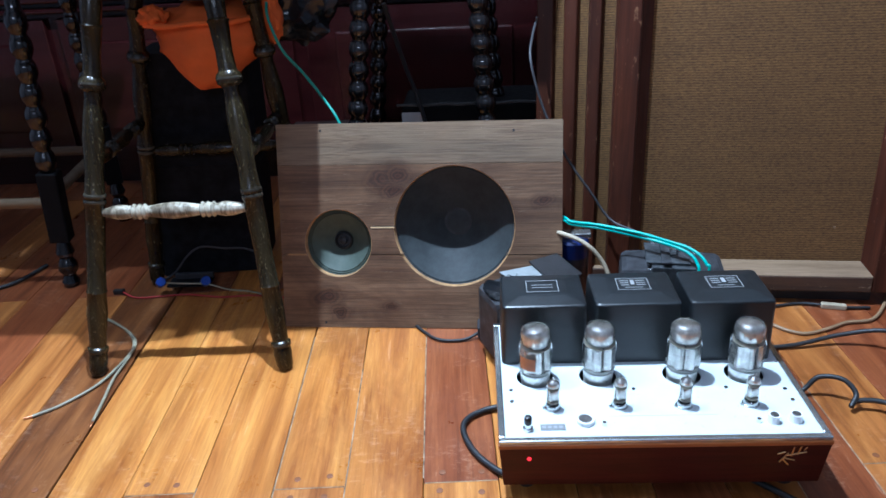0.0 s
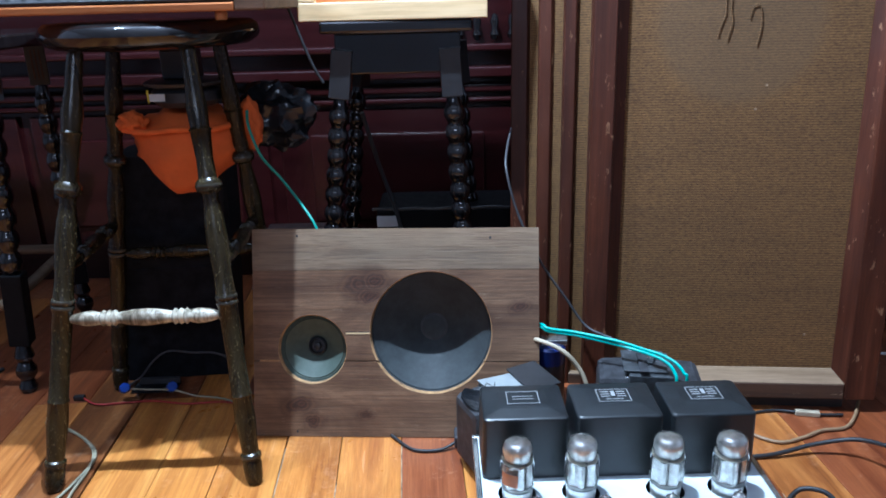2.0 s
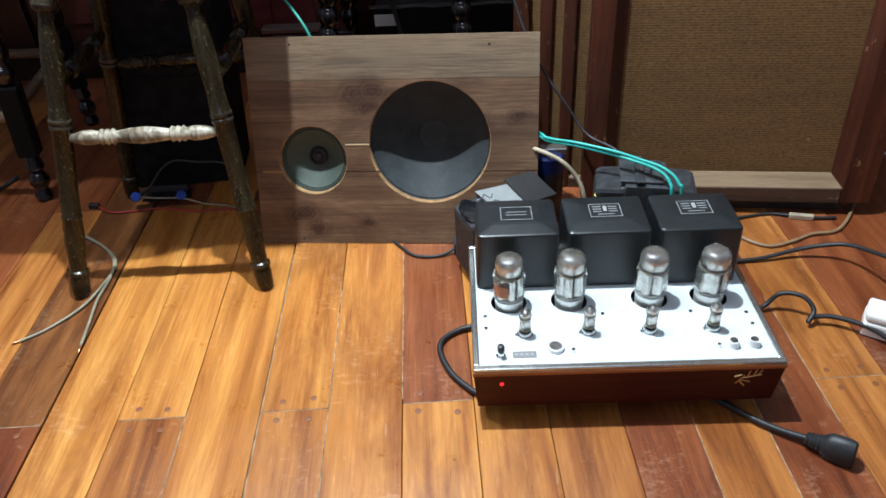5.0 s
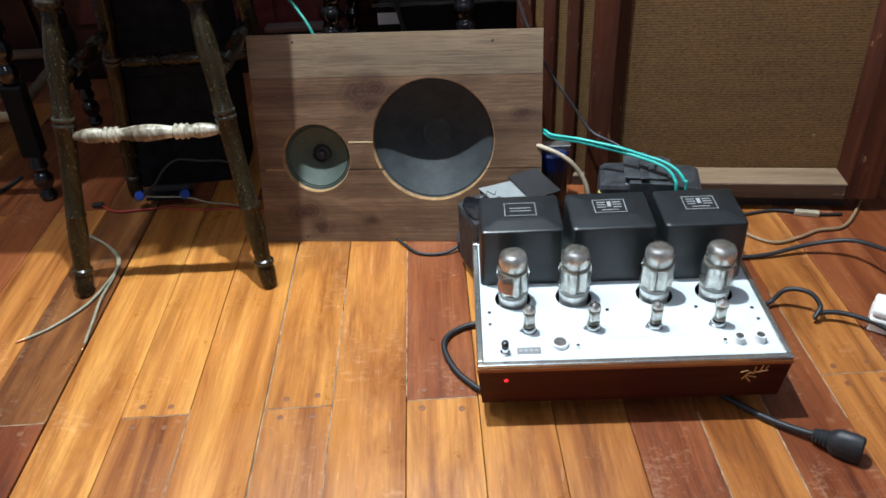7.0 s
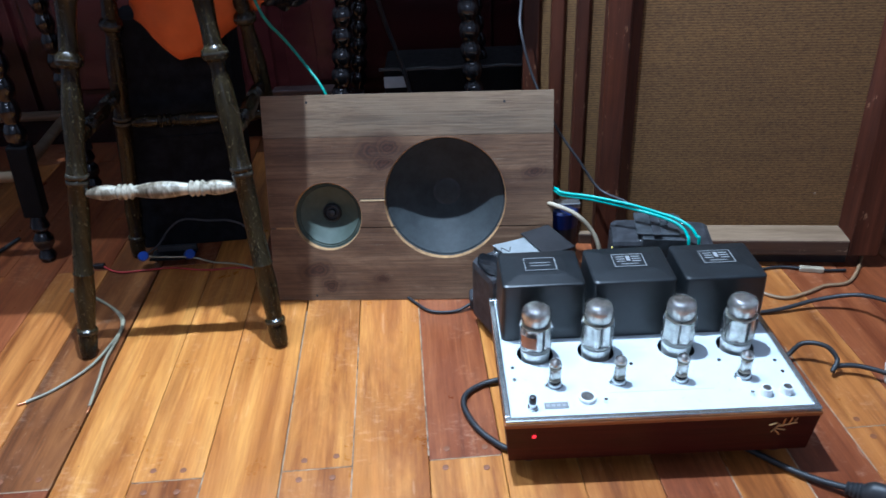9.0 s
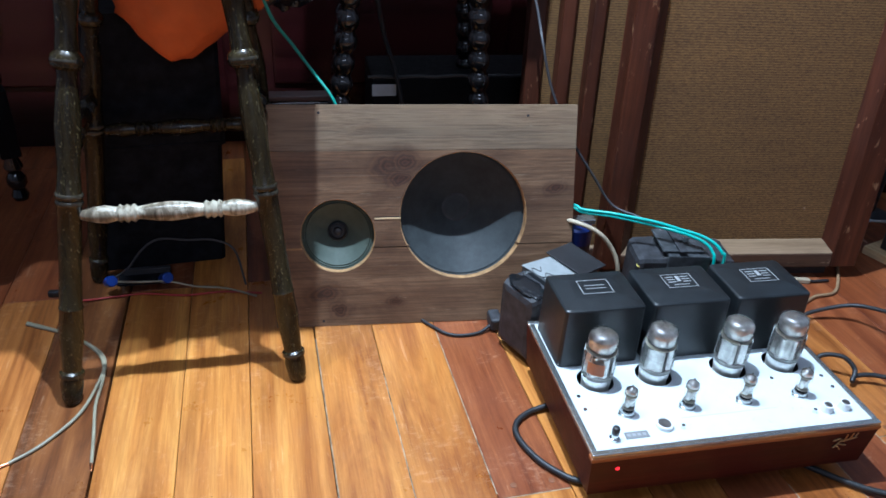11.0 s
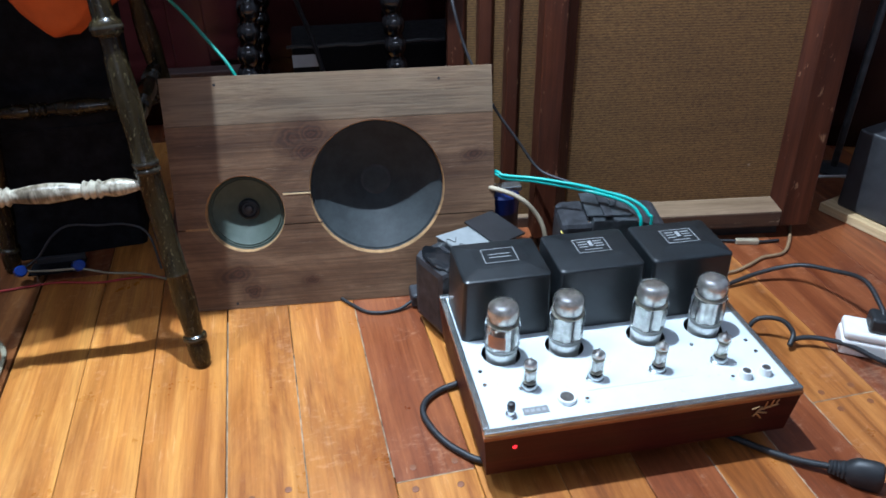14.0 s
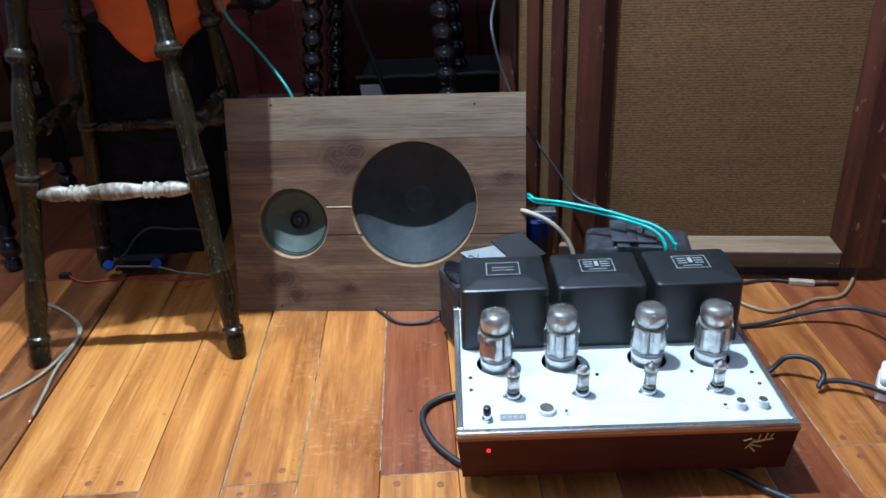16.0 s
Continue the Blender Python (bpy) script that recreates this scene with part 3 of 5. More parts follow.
def power_valve(x, y, turn, taped):
    """A large beam valve in its recessed socket."""
    v = part("power_valve", lathe([(0.0222, TOP - 0.022), (0.0222, TOP + 0.004), (0.0212, TOP + 0.0075)], 28, pose(x, y, 0)), WHITE_CERAMIC, AMP, "pale ceramic valve base", smooth=True)
    part("base_ring", lathe([(0.0224, TOP - 0.004), (0.0232, TOP + 0.001), (0.0236, TOP + 0.010), (0.0233, TOP + 0.0145), (0.0224, TOP + 0.0155)], 28, pose(x, y, 0)), BASE_RING, v, "pale base ring", smooth=True)
    zb = TOP + 0.009
    body = [(0.0215, zb), (0.0245, zb + 0.006), (0.0262, zb + 0.014), (0.0262, zb + 0.05), (0.0256, zb + 0.0545), (0.0238, zb + 0.0575), (0.0232, zb + 0.060), (0.0232, zb + 0.074), (0.0222, zb + 0.0795), (0.0195, zb + 0.0835), (0.014, zb + 0.086), (0.006, zb + 0.087), (0.0003, zb + 0.0872)]
    g = part("glass_bulb", lathe(body, 32, pose(x, y, 0)), GLASS, v, "clear glass bulb", smooth=True)
    g.visible_shadow = True
    part("getter_dome", lathe([(0.0224, zb + 0.0615), (0.0226, zb + 0.064)] + [(r * 0.972, z - 0.0004) for r, z in body[7:]], 32, pose(x, y, 0)), TUBE_SILVER, v, "silver getter flash", smooth=True)
    # the anode: a folded grey sheet with upright ribs
    fold = [(r * math.cos(2 * math.pi * k / 24), 0.92 * r * math.sin(2 * math.pi * k / 24)) for k in range(24) for r in [0.0218 if k % 4 < 2 else 0.0188]]
    part("valve_plate", prism(fold, zb + 0.011, zb + 0.049, m=pose(x, y, 0, 0, 0, turn)), TUBE_SILVER, v, "bright metal inner plate", smooth=True, sharp=50)
    part("cathode_rib", box(-0.0012, 0.0012, -0.0215, 0.0215, zb + 0.012, zb + 0.0535, m=pose(x, y, 0, 0, 0, turn)), TUBE_PLATE, v)
    part("mica_spacer", lathe([(0.0225, zb + 0.052), (0.0225, zb + 0.053)], 20, pose(x, y, 0)), MICA, v)
    part("mica_spacer", lathe([(0.0225, zb + 0.0095), (0.0225, zb + 0.0105)], 20, pose(x, y, 0)), BASE_RING, v)
    part("upper_plate", lathe([(0.017, zb + 0.0538), (0.019, zb + 0.056), (0.019, zb + 0.0605)], 20, pose(x, y, 0)), TUBE_PLATE, v, "dark grid ring", smooth=True)
    if taped:
        bm = bmesh.new()
        arc = [radians(a) for a in range(205, 275, 10)]
        for a, b in zip(arc, arc[1:]):
            q = [bm.verts.new((x + 0.0266 * math.cos(t), y + 0.0266 * math.sin(t), z)) for t, z in ((a, zb + 0.02), (b, zb + 0.02), (b, zb + 0.042), (a, zb + 0.042))]
            bm.faces.new(q)
        part("valve_label", bm, COPPER_TAPE, v, "faded orange label on the glass", smooth=True)


for (x, y), turn, taped in zip(VALVES, (35, 10, -12, 25), (True, False, False, False)):
    power_valve(x, y, turn, taped)


def driver_valve(x, y):
    v = part("driver_valve", lathe([(0.0125, TOP), (0.0125, TOP + 0.0015), (0.0105, TOP + 0.003), (0.0102, TOP + 0.007), (0.0095, TOP + 0.008)], 24, pose(x, y, 0)), STEEL, AMP, "bright socket skirt", smooth=True)
    part("socket_lug", box(-0.0155, -0.0128, -0.003, 0.003, TOP, TOP + 0.0025, 0.0006, m=pose(x, y, 0, 0, 0, 10)), STEEL, v)
    zb = TOP + 0.008
    body = [(0.0088, zb), (0.0098, zb + 0.003), (0.0098, zb + 0.033), (0.0088, zb + 0.0375), (0.005, zb + 0.0405), (0.002, zb + 0.042), (0.0012, zb + 0.046), (0.0003, zb + 0.047)]
    part("glass_bulb", lathe(body, 24, pose(x, y, 0)), GLASS, v, "clear glass bulb", smooth=True)
    part("getter_dome", lathe([(0.0093, zb + 0.0325)] + [(r * 0.96, z) for r, z in body[2:6]], 24, pose(x, y, 0)), TUBE_SILVER, v, "silver getter flash", smooth=True)
    part("valve_plate", box(-0.0058, 0.0058, -0.0042, 0.0042, zb + 0.006, zb + 0.024, 0.0018, m=pose(x, y, 0, 0, 0, 20)), TUBE_SILVER, v, smooth=True)
    for side in (-0.007, 0.007):
        part("support_rod", lathe([(0.0006, zb + 0.004), (0.0006, zb + 0.031)], 8, pose(x + side, y, 0)), TUBE_SILVER, v)
    part("mica_spacer", lathe([(0.0085, zb + 0.0265), (0.0085, zb + 0.0273)], 16, pose(x, y, 0)), MICA, v)
    part("mica_spacer", lathe([(0.0085, zb + 0.0035), (0.0085, zb + 0.0042)], 16, pose(x, y, 0)), MICA, v)


for x, y in DRIVERS:
    driver_valve(x, y)

sw = part("toggle_switch", lathe([(0.0075, TOP), (0.0075, TOP + 0.003), (0.005, TOP + 0.0045), (0.005, TOP + 0.010)], 20, pose(-0.188, 0.028, 0)), CHROME, AMP, "chrome toggle switch", smooth=True)
part("switch_cap", lathe([(0.0046, TOP + 0.009), (0.0055, TOP + 0.011), (0.0057, TOP + 0.02), (0.0045, TOP + 0.0225), (0.002, TOP + 0.0235)], 20, pose(-0.188, 0.028, 0)), BLACK_PLASTIC, sw, "black rounded cap", smooth=True)
name_plate = part("name_plate", box(-0.170, -0.134, 0.024, 0.037, TOP, TOP + 0.001), PLATE_GREY, AMP, "small engraved grey plate")
for k in range(4):
    part("print_bar", box(-0.167 + 0.008 * k, -0.162 + 0.008 * k, 0.028, 0.033, TOP + 0.001, TOP + 0.0014), WHITE_INK, name_plate)
meter = part("round_meter", lathe([(0.013, TOP), (0.013, TOP + 0.006), (0.012, TOP + 0.007), (0.0105, TOP + 0.007), (0.0095, TOP + 0.005)], 28, pose(-0.104, 0.042, 0)), WHITE_PLASTIC, AMP, "white round bezel", smooth=True)
part("meter_face", lathe([(0.0095, TOP + 0.0052), (0.0095, TOP + 0.0056)], 24, pose(-0.104, 0.042, 0)), TUBE_PLATE, meter)
for x, y, r, h in ((0.162, 0.037, 0.0085, 0.012), (0.193, 0.038, 0.0085, 0.012), (0.141, 0.036, 0.003, 0.006), (-0.078, 0.034, 0.003, 0.006)):
    k = part("knob", lathe([(r * 1.08, TOP), (r, TOP + h * 0.3), (r * 0.95, TOP + h), (r * 0.7, TOP + h)], 24, pose(x, y, 0)), WHITE_PLASTIC if r > 0.005 else CHROME, AMP, "white knob" if r > 0.005 else "small chrome pin", smooth=True)
    if r > 0.005:
        part("knob_cap", lathe([(r * 0.72, TOP + h), (r * 0.6, TOP + h + 0.001)], 20, pose(x, y, 0)), TUBE_PLATE, k)
for x, y in ((-0.208, 0.121), (0.206, 0.112)):
    part("screw_hole", lathe([(0.0032, TOP), (0.0032, TOP + 0.0006)], 16, pose(x, y, 0)), BLACK_PLASTIC, AMP)
for x, y in ((-0.208, 0.092), (0.207, 0.085), (0.12, 0.118), (-0.02, 0.118)):
    part("screw", lathe([(0.0035, TOP), (0.003, TOP + 0.0012), (0.001, TOP + 0.0014)], 14, pose(x, y, 0)), CHROME, AMP, smooth=True)
part("print_bar", box(-0.07, 0.09, 0.0535, 0.0542, TOP, TOP + 0.0004), GREY_PAINT, AMP)
part("pilot_light", lathe([(0.0032, 0), (0.0032, 0.0022), (0.0015, 0.0034)], 16, pose(-0.188, 0.0035, 0.076, 90)), LED, AMP, "glowing red pilot light", smooth=True)
# a gilt badge of plain strokes
bm = bmesh.new()
for x, z, l, a in ((0.168, 0.073, 0.02, 55), (0.176, 0.07, 0.016, -15), (0.179, 0.083, 0.016, 80), (0.188, 0.085, 0.015, 75), (0.184, 0.079, 0.03, 12), (0.172, 0.064, 0.013, -50), (0.196, 0.088, 0.008, 60), (0.164, 0.081, 0.012, 20)):
    box(-l / 2, l / 2, -0.0012, 0.0012, -0.0011, 0.0011, 0.0006, 1, bm=bm, m=pose(x, 0.0012, z, 0, -a, 0))
part("gilt_badge", bm, GOLD_METAL, AMP, "gilt badge of thin strokes")


# ---- speaker baffle ----
BAFFLE = thing("speaker_baffle", pose(-0.05, 1.435, 0.001, -17.5, 0, -3), "weathered board speaker baffle with two drivers, leaning back", "speaker")
HOLES = [(0.0725, 0.211, 0.1235), (-0.168, 0.177, 0.0705)]
BU0, BU1, BT = -0.289, 0.289, 0.017


def board(v0, v1, skew=0.0):
    """A board of the baffle less the round openings; front face at y = 0."""
    bm = bmesh.new()
    xs = {BU0, BU1}
    for cx, cz, r in HOLES:
        xs |= {cx + r * math.cos(math.pi * k / 40) for k in range(41)}
    xs = sorted(x for x in xs if BU0 <= x <= BU1)
    for a, b in zip(xs, xs[1:]):
        spans = [((v0, v0), (v1, v1))]
        for cx, cz, r in HOLES:
            if abs((a + b) / 2 - cx) < r:
                ha, hb = (math.sqrt(max(0, r * r - (x - cx) ** 2)) for x in (a, b))
                lo = ((v0, v0), (min(max(cz - ha, v0), v1), min(max(cz - hb, v0), v1)))
                hi = ((min(max(cz + ha, v0), v1), min(max(cz + hb, v0), v1)), (v1, v1))
                spans = [s for s in (lo, hi) if s[1][0] - s[0][0] > 1e-6 or s[1][1] - s[0][1] > 1e-6]
        for (za, zb), (zc, zd) in spans:
            quad = [(a, za), (b, zb), (b, zd), (a, zc)]
            f = [bm.verts.new((x, 0, z)) for x, z in quad]
            k = [bm.verts.new((x, BT, z)) for x, z in quad]
            bm.faces.new(f), bm.faces.new(k[::-1])
            for j in range(4):
                bm.faces.new((f[j], k[j], k[(j + 1) % 4], f[(j + 1) % 4]))
    bmesh.ops.remove_doubles(bm, verts=bm.verts, dist=1e-6)
    bmesh.ops.dissolve_degenerate(bm, dist=1e-6, edges=bm.edges)
    return bm


for v0, v1 in ((0.0, 0.1527), (0.1547, 0.3377), (0.3385, 0.421)):
    part("board", board(v0, v1), BAFFLE_WOOD, BAFFLE)
part("batten", box(-0.27, -0.245, BT + 0.0005, BT + 0.025, 0.01, 0.41, 0.002), BAFFLE_WOOD, BAFFLE)
part("batten", box(0.225, 0.25, BT + 0.0005, BT + 0.025, 0.01, 0.41, 0.002), BAFFLE_WOOD, BAFFLE)
part("split_crack", box(-0.099, -0.049, -0.0012, 0.003, 0.2085, 0.2114), PINE, BAFFLE, "pale raw split in the board")
# a thin black strip painted as the shade over the split
part("split_shadow", box(-0.099, -0.049, -0.0004, 0.003, 0.2116, 0.2132), BLACK_PLASTIC, BAFFLE, "dark strip for the shadow above the split")
part("split_crack", box(-0.276, -0.236, -0.0008, 0.003, 0.152, 0.156), RAW_CUT, BAFFLE, "pale raw split in the board")
for x, z in ((-0.197, 0.407), (0.193, 0.401), (-0.2, 0.01), (0.225, 0.012)):
    part("nail", lathe([(0.0026, 0), (0.0026, 0.0006)], 12, pose(x, 0.0003, z, 90)), BLACK_PLASTIC, BAFFLE)


def driver(name, cx, cz, r, cone, profile, cap, cap_mat, label):
    """Profile: (radius, depth) from the rim to the middle."""
    m = pose(cx, 0, cz, 90)
    rim = part("cut_rim", lathe([(r - 0.0001, -BT), (r - 0.0001, -0.0005), (r - 0.0014, -0.002), (r - 0.0018, -BT)], 72, m, caps=False), RAW_CUT, BAFFLE, "pale raw saw-cut edge", smooth=True)
    c = part(name, lathe([(a, -d) for a, d in profile], 72, m, caps=False), cone, BAFFLE, label, smooth=True)
    part("dust_cap", lathe([(a, -d) for a, d in cap], 40, m, caps=False), cap_mat, c, "dark dust cap", smooth=True)
    part("magnet", lathe([(r * 0.62, -0.1), (r * 0.62, -0.14)], 32, m), DUSTY_BLACK, c)


driver("woofer", *HOLES[0], CONE, [(0.135, BT), (0.128, BT), (0.125, BT), (0.121, BT + 0.006), (0.118, BT + 0.006), (0.114, BT + 0.011), (0.028, BT + 0.084), (0.02, BT + 0.086)],
       [(0.0285, BT + 0.0835), (0.02, BT + 0.0825), (0.01, BT + 0.082), (0.0005, BT + 0.082)], CONE, "smooth dark grey paper cone")
driver("midrange", *HOLES[1], MID_CONE, [(0.08, BT), (0.071, BT), (0.0685, BT - 0.002), (0.0665, BT + 0.001), (0.0645, BT - 0.001), (0.0625, BT + 0.002), (0.0605, BT), (0.0585, BT + 0.003), (0.022, BT + 0.033), (0.018, BT + 0.034)],
       [(0.02, BT + 0.033), (0.018, BT + 0.027), (0.0155, BT + 0.026), (0.013, BT + 0.031), (0.009, BT + 0.031), (0.007, BT + 0.025), (0.0005, BT + 0.024)], BLACK_PLASTIC, "green-grey ribbed cone")


# ---- leaning grille panels ----
def grille_panel(m, u0, u1, v0, v1, depth, stile, face, marked, label, plinth):
    """A framed cloth front on a shallow box, in its own leaning frame."""
    t = thing("grille_panel", m, label, "speaker", "panels leaning in a stack")
    part("stile", box(u0, u0 + stile, 0, depth, v0, v1, 0.003), FRAME_RED, t)
    part("stile", box(u1 - stile, u1 + (0.017 if marked else 0), 0, depth, v0, v1, 0.003), FRAME_RED, t)
    part("bottom_rail", box(u0 + stile, u1 - stile, 0.0, depth, v0, v0 + face, 0.003), FRAME_RAIL, t)
    part("top_rail", box(u0 + stile, u1 - stile, 0.0, depth, v1 - face, v1, 0.003), FRAME_RAIL, t)
    s = 0.022 if marked else 0.004
    deep = 0.02 if marked else 0.006
    a, b, c, d = u0 + stile, u1 - stile, v0 + face, v1 - face
    for name, quad, mat in (("bottom_slip", ((a, 0.002, c), (b, 0.002, c), (b - s, deep, c + s * 1.2), (a + s, deep, c + s * 1.2)), PALE_SLIP),
                            ("side_slip", ((a, 0.002, c), (a + s, deep, c + s * 1.2), (a + s, deep, d - s), (a, 0.002, d)), FRAME_RED),
                            ("side_slip", ((b, 0.002, c), (b - s, deep, c + s * 1.2), (b - s, deep, d - s), (b, 0.002, d)), FRAME_RED),
                            ("top_slip", ((a, 0.002, d), (b, 0.002, d), (b - s, deep, d - s), (a + s, deep, d - s)), FRAME_RED)):
        bm = bmesh.new()
        front = [bm.verts.new(p) for p in quad]
        back = [bm.verts.new((p[0], p[1] + 0.008, p[2])) for p in quad]
        bm.faces.new(front), bm.faces.new(back)
        for k in range(4):
            bm.faces.new((front[k], front[(k + 1) % 4], back[(k + 1) % 4], back[k]))
        part(name, bm, mat, t)
    part("grille_cloth", box(a + 0.002, b - 0.002, deep + 0.003, depth - 0.006, c + 0.002, d - 0.002), CLOTH_MARKED if marked else CLOTH, t, "woven tan grille cloth")
    if plinth:
        part("plinth", box(u0 + 0.02, u1 - 0.035, 0.025, depth - 0.004, plinth, v0 - 0.0005, m=pose(0, 0, 0)), BLACK_PLASTIC, t, "dark recessed plinth")
    return t


CABPOSE = pose(0.884, 1.506, 0.207, -4.5, 0, -5)
FRONT = grille_panel(CABPOSE, -0.541, 0.037, -0.178, 0.98, 0.055, 0.045, 0.034, True, "large grille panel with worn red-brown frame and tan cloth", -0.206)
for k, (d, u0, st, lab) in enumerate(((0.1, -0.589, 0.025, "red-brown framed grille panel behind the front one"), (0.15, -0.638, 0.027, "red-brown framed grille panel in the stack"), (0.2, -0.696, 0.036, "rearmost red-brown grille panel, worn at its edge"))):
    grille_panel(CABPOSE @ pose(0, d, 0), u0, u0 + 0.56, -0.2065, 0.99, 0.042, st, 0.03, False, lab, 0)
# old glue runs on the front cloth
for pts in (((-0.30, 0.021, 0.66), (-0.296, 0.021, 0.6), (-0.303, 0.021, 0.575), (-0.309, 0.021, 0.553)), ((-0.283, 0.021, 0.66), (-0.287, 0.021, 0.61), (-0.283, 0.021, 0.58), (-0.291, 0.021, 0.545)), ((-0.252, 0.021, 0.585), (-0.246, 0.021, 0.606), (-0.233, 0.021, 0.604), (-0.23, 0.021, 0.57), (-0.236, 0.021, 0.535))):
    part("glue_run", tube(pts, 0.0008, 6), CLOTH, FRONT, "dried glue run on the cloth", smooth=True)
for u, v in ((-0.227, 0.415), (-0.091, -0.044), (-0.21, 0.46)):
    part("cloth_nick", lathe([(0.003, 0), (0.0015, 0.0006)], 8, pose(u, 0.0228, v, 90)), PALE_SLIP, FRONT, "pale nick in the cloth")


# ---- turned stool ----
def leg_profile(length):
    pts = [(0.0, 0.014), (0.012, 0.0185), (0.045, 0.021), (0.058, 0.0195), (0.062, 0.0225), (0.072, 0.0225), (0.076, 0.018), (0.11, 0.0195), (0.16, 0.0225), (0.21, 0.0205), (0.215, 0.0225), (0.222, 0.0205), (0.3, 0.0195), (0.36, 0.0205),
           (0.425, 0.021), (0.43, 0.0235), (0.437, 0.0205), (0.444, 0.0235), (0.452, 0.021), (0.5, 0.019), (0.58, 0.0225), (0.63, 0.02), (0.67, 0.016), (0.683, 0.0175), (0.69, 0.026), (0.7, 0.0275), (0.71, 0.026), (0.718, 0.019), (0.76, 0.0175), (0.82, 0.021), (0.825, 0.0235), (0.83, 0.0195), (0.87, 0.022), (0.92, 0.0175), (1.0, 0.016)]
    return [(r * 0.84, f * length) for f, r in pts]


RUNG = [(0.0, 0.0065), (0.05, 0.008), (0.12, 0.0145), (0.18, 0.0165), (0.235, 0.0125), (0.25, 0.0175), (0.265, 0.0135), (0.285, 0.0175), (0.3, 0.0135), (0.32, 0.0175), (0.335, 0.0115), (0.42, 0.0165), (0.5, 0.0185), (0.58, 0.0165),
        (0.665, 0.0115), (0.68, 0.0175), (0.7, 0.0135), (0.715, 0.0175), (0.735, 0.0135), (0.75, 0.0175), (0.765, 0.0125), (0.82, 0.0165), (0.88, 0.0145), (0.95, 0.008), (1.0, 0.0065)]
STOOL = thing("turned_stool", pose(0, 0, 0), "tall turned wooden stool, worn dark varnish, console on its seat", "stool")
LEGS = {"fr": ((-0.301, 1.298, 0.0), (-0.374, 1.458, 0.765)), "fl": ((-0.668, 1.286, 0.0), (-0.568, 1.458, 0.765)), "br": ((-0.315, 1.70, 0.0), (-0.376, 1.65, 0.765)), "bl": ((-0.70, 1.66, 0.0), (-0.585, 1.65, 0.765))}


def on_leg(k, z):
    a, b = (Vector(p) for p in LEGS[k])
    return a + (b - a) * (z / b.z)


for k, (a, b) in LEGS.items():
    n = (Vector(b) - Vector(a)).length
    leg = part("leg", lathe([(r, z) for r, z in leg_profile(n)], 24, stand(a, b)), STOOL_WOOD, STOOL, smooth=True)
    for f, r in ((0.067, 0.0228), (0.4335, 0.0238), (0.4475, 0.0238), (0.7, 0.0278)):
        part("turned_ring", lathe([(r * 0.81, f * n - 0.0035), (r * 0.845, f * n - 0.001), (r * 0.845, f * n + 0.001), (r * 0.81, f * n + 0.0035)], 24, stand(a, b)), RING_WOOD, leg, "rubbed ring, highlights in its paler colour", smooth=True)
for a, b, z, mat in (("fl", "fr", 0.31, PALE_RUNG), ("fl", "bl", 0.40, STOOL_WOOD), ("fr", "br", 0.40, STOOL_WOOD), ("bl", "br", 0.33, STOOL_WOOD)):
    p, q = on_leg(a, z), on_leg(b, z)
    n = (q - p).length
    part("rung", lathe([(r * 0.86, f * n) for f, r in RUNG], 20, stand(p, q)), mat, STOOL, "rubbed front rung, pale highlights in its colour" if mat is PALE_RUNG else "", smooth=True)
part("seat", lathe([(0.15, 0.765), (0.175, 0.768), (0.19, 0.778), (0.195, 0.79), (0.191, 0.802), (0.18, 0.81), (0.15, 0.812), (0.02, 0.811)], 56, pose(-0.474, 1.575, 0)), DARK_TURNED, STOOL, "dark round seat", smooth=True)

# ---- console on the stool ----
MIX = thing("control_console", pose(-0.272, 1.402, 0.826), "control console with orange wooden front and rows of grey knobs", "console")
part("base_board", box(-0.47, 0.0, 0.0, 0.55, 0.0, 0.014, 0.003), ORANGE_WOOD, MIX, "orange veneered base")
part("end_cheek", box(0.0005, 0.05, 0.0, 0.55, 0.0, 0.10, 0.003), BAFFLE_WOOD, MIX, "brown wooden end cheek")
panel = part("control_panel", box(-0.465, -0.004, 0.005, 0.47, 0.0145, 0.02, 0.002, m=pose(0, 0, 0, 12)), BLACK_PLASTIC, MIX, "sloping black panel")
for row in range(4):
    for k in range(0, 17):
        if 7 < k < 10 and row < 3:
            continue
        part("knob", lathe([(0.0075, 0.02), (0.0065, 0.032), (0.004, 0.034)], 12, pose(0, 0, 0, 12) @ pose(-0.452 + 0.027 * k, 0.025 + 0.04 * row, 0)), PLATE_GREY, panel, smooth=True)
for fx in (-0.44, -0.03):
    part("foot", lathe([(0.009, -0.014), (0.011, -0.006), (0.009, 0.0)], 16, pose(fx, 0.03, 0)), ORANGE_WOOD, MIX, smooth=True)
part("back_case", box(-0.465, -0.004, 0.485, 0.545, 0.0142, 0.12, 0.004), BLACK_PLASTIC, MIX)


# ---- bobbin-turned stands ----
def bobbin(n, r, pitch):
    pts, z = [(r * 0.7, 0.0)], 0.0
    while z + pitch <= n:
        pts += [(r * (0.7 + 0.3 * math.sin(math.pi * k / 8) ** 0.7), z + pitch * (0.06 + 0.88 * k / 8)) for k in range(9)]
        z += pitch
    return pts + [(r * 0.62, n)]


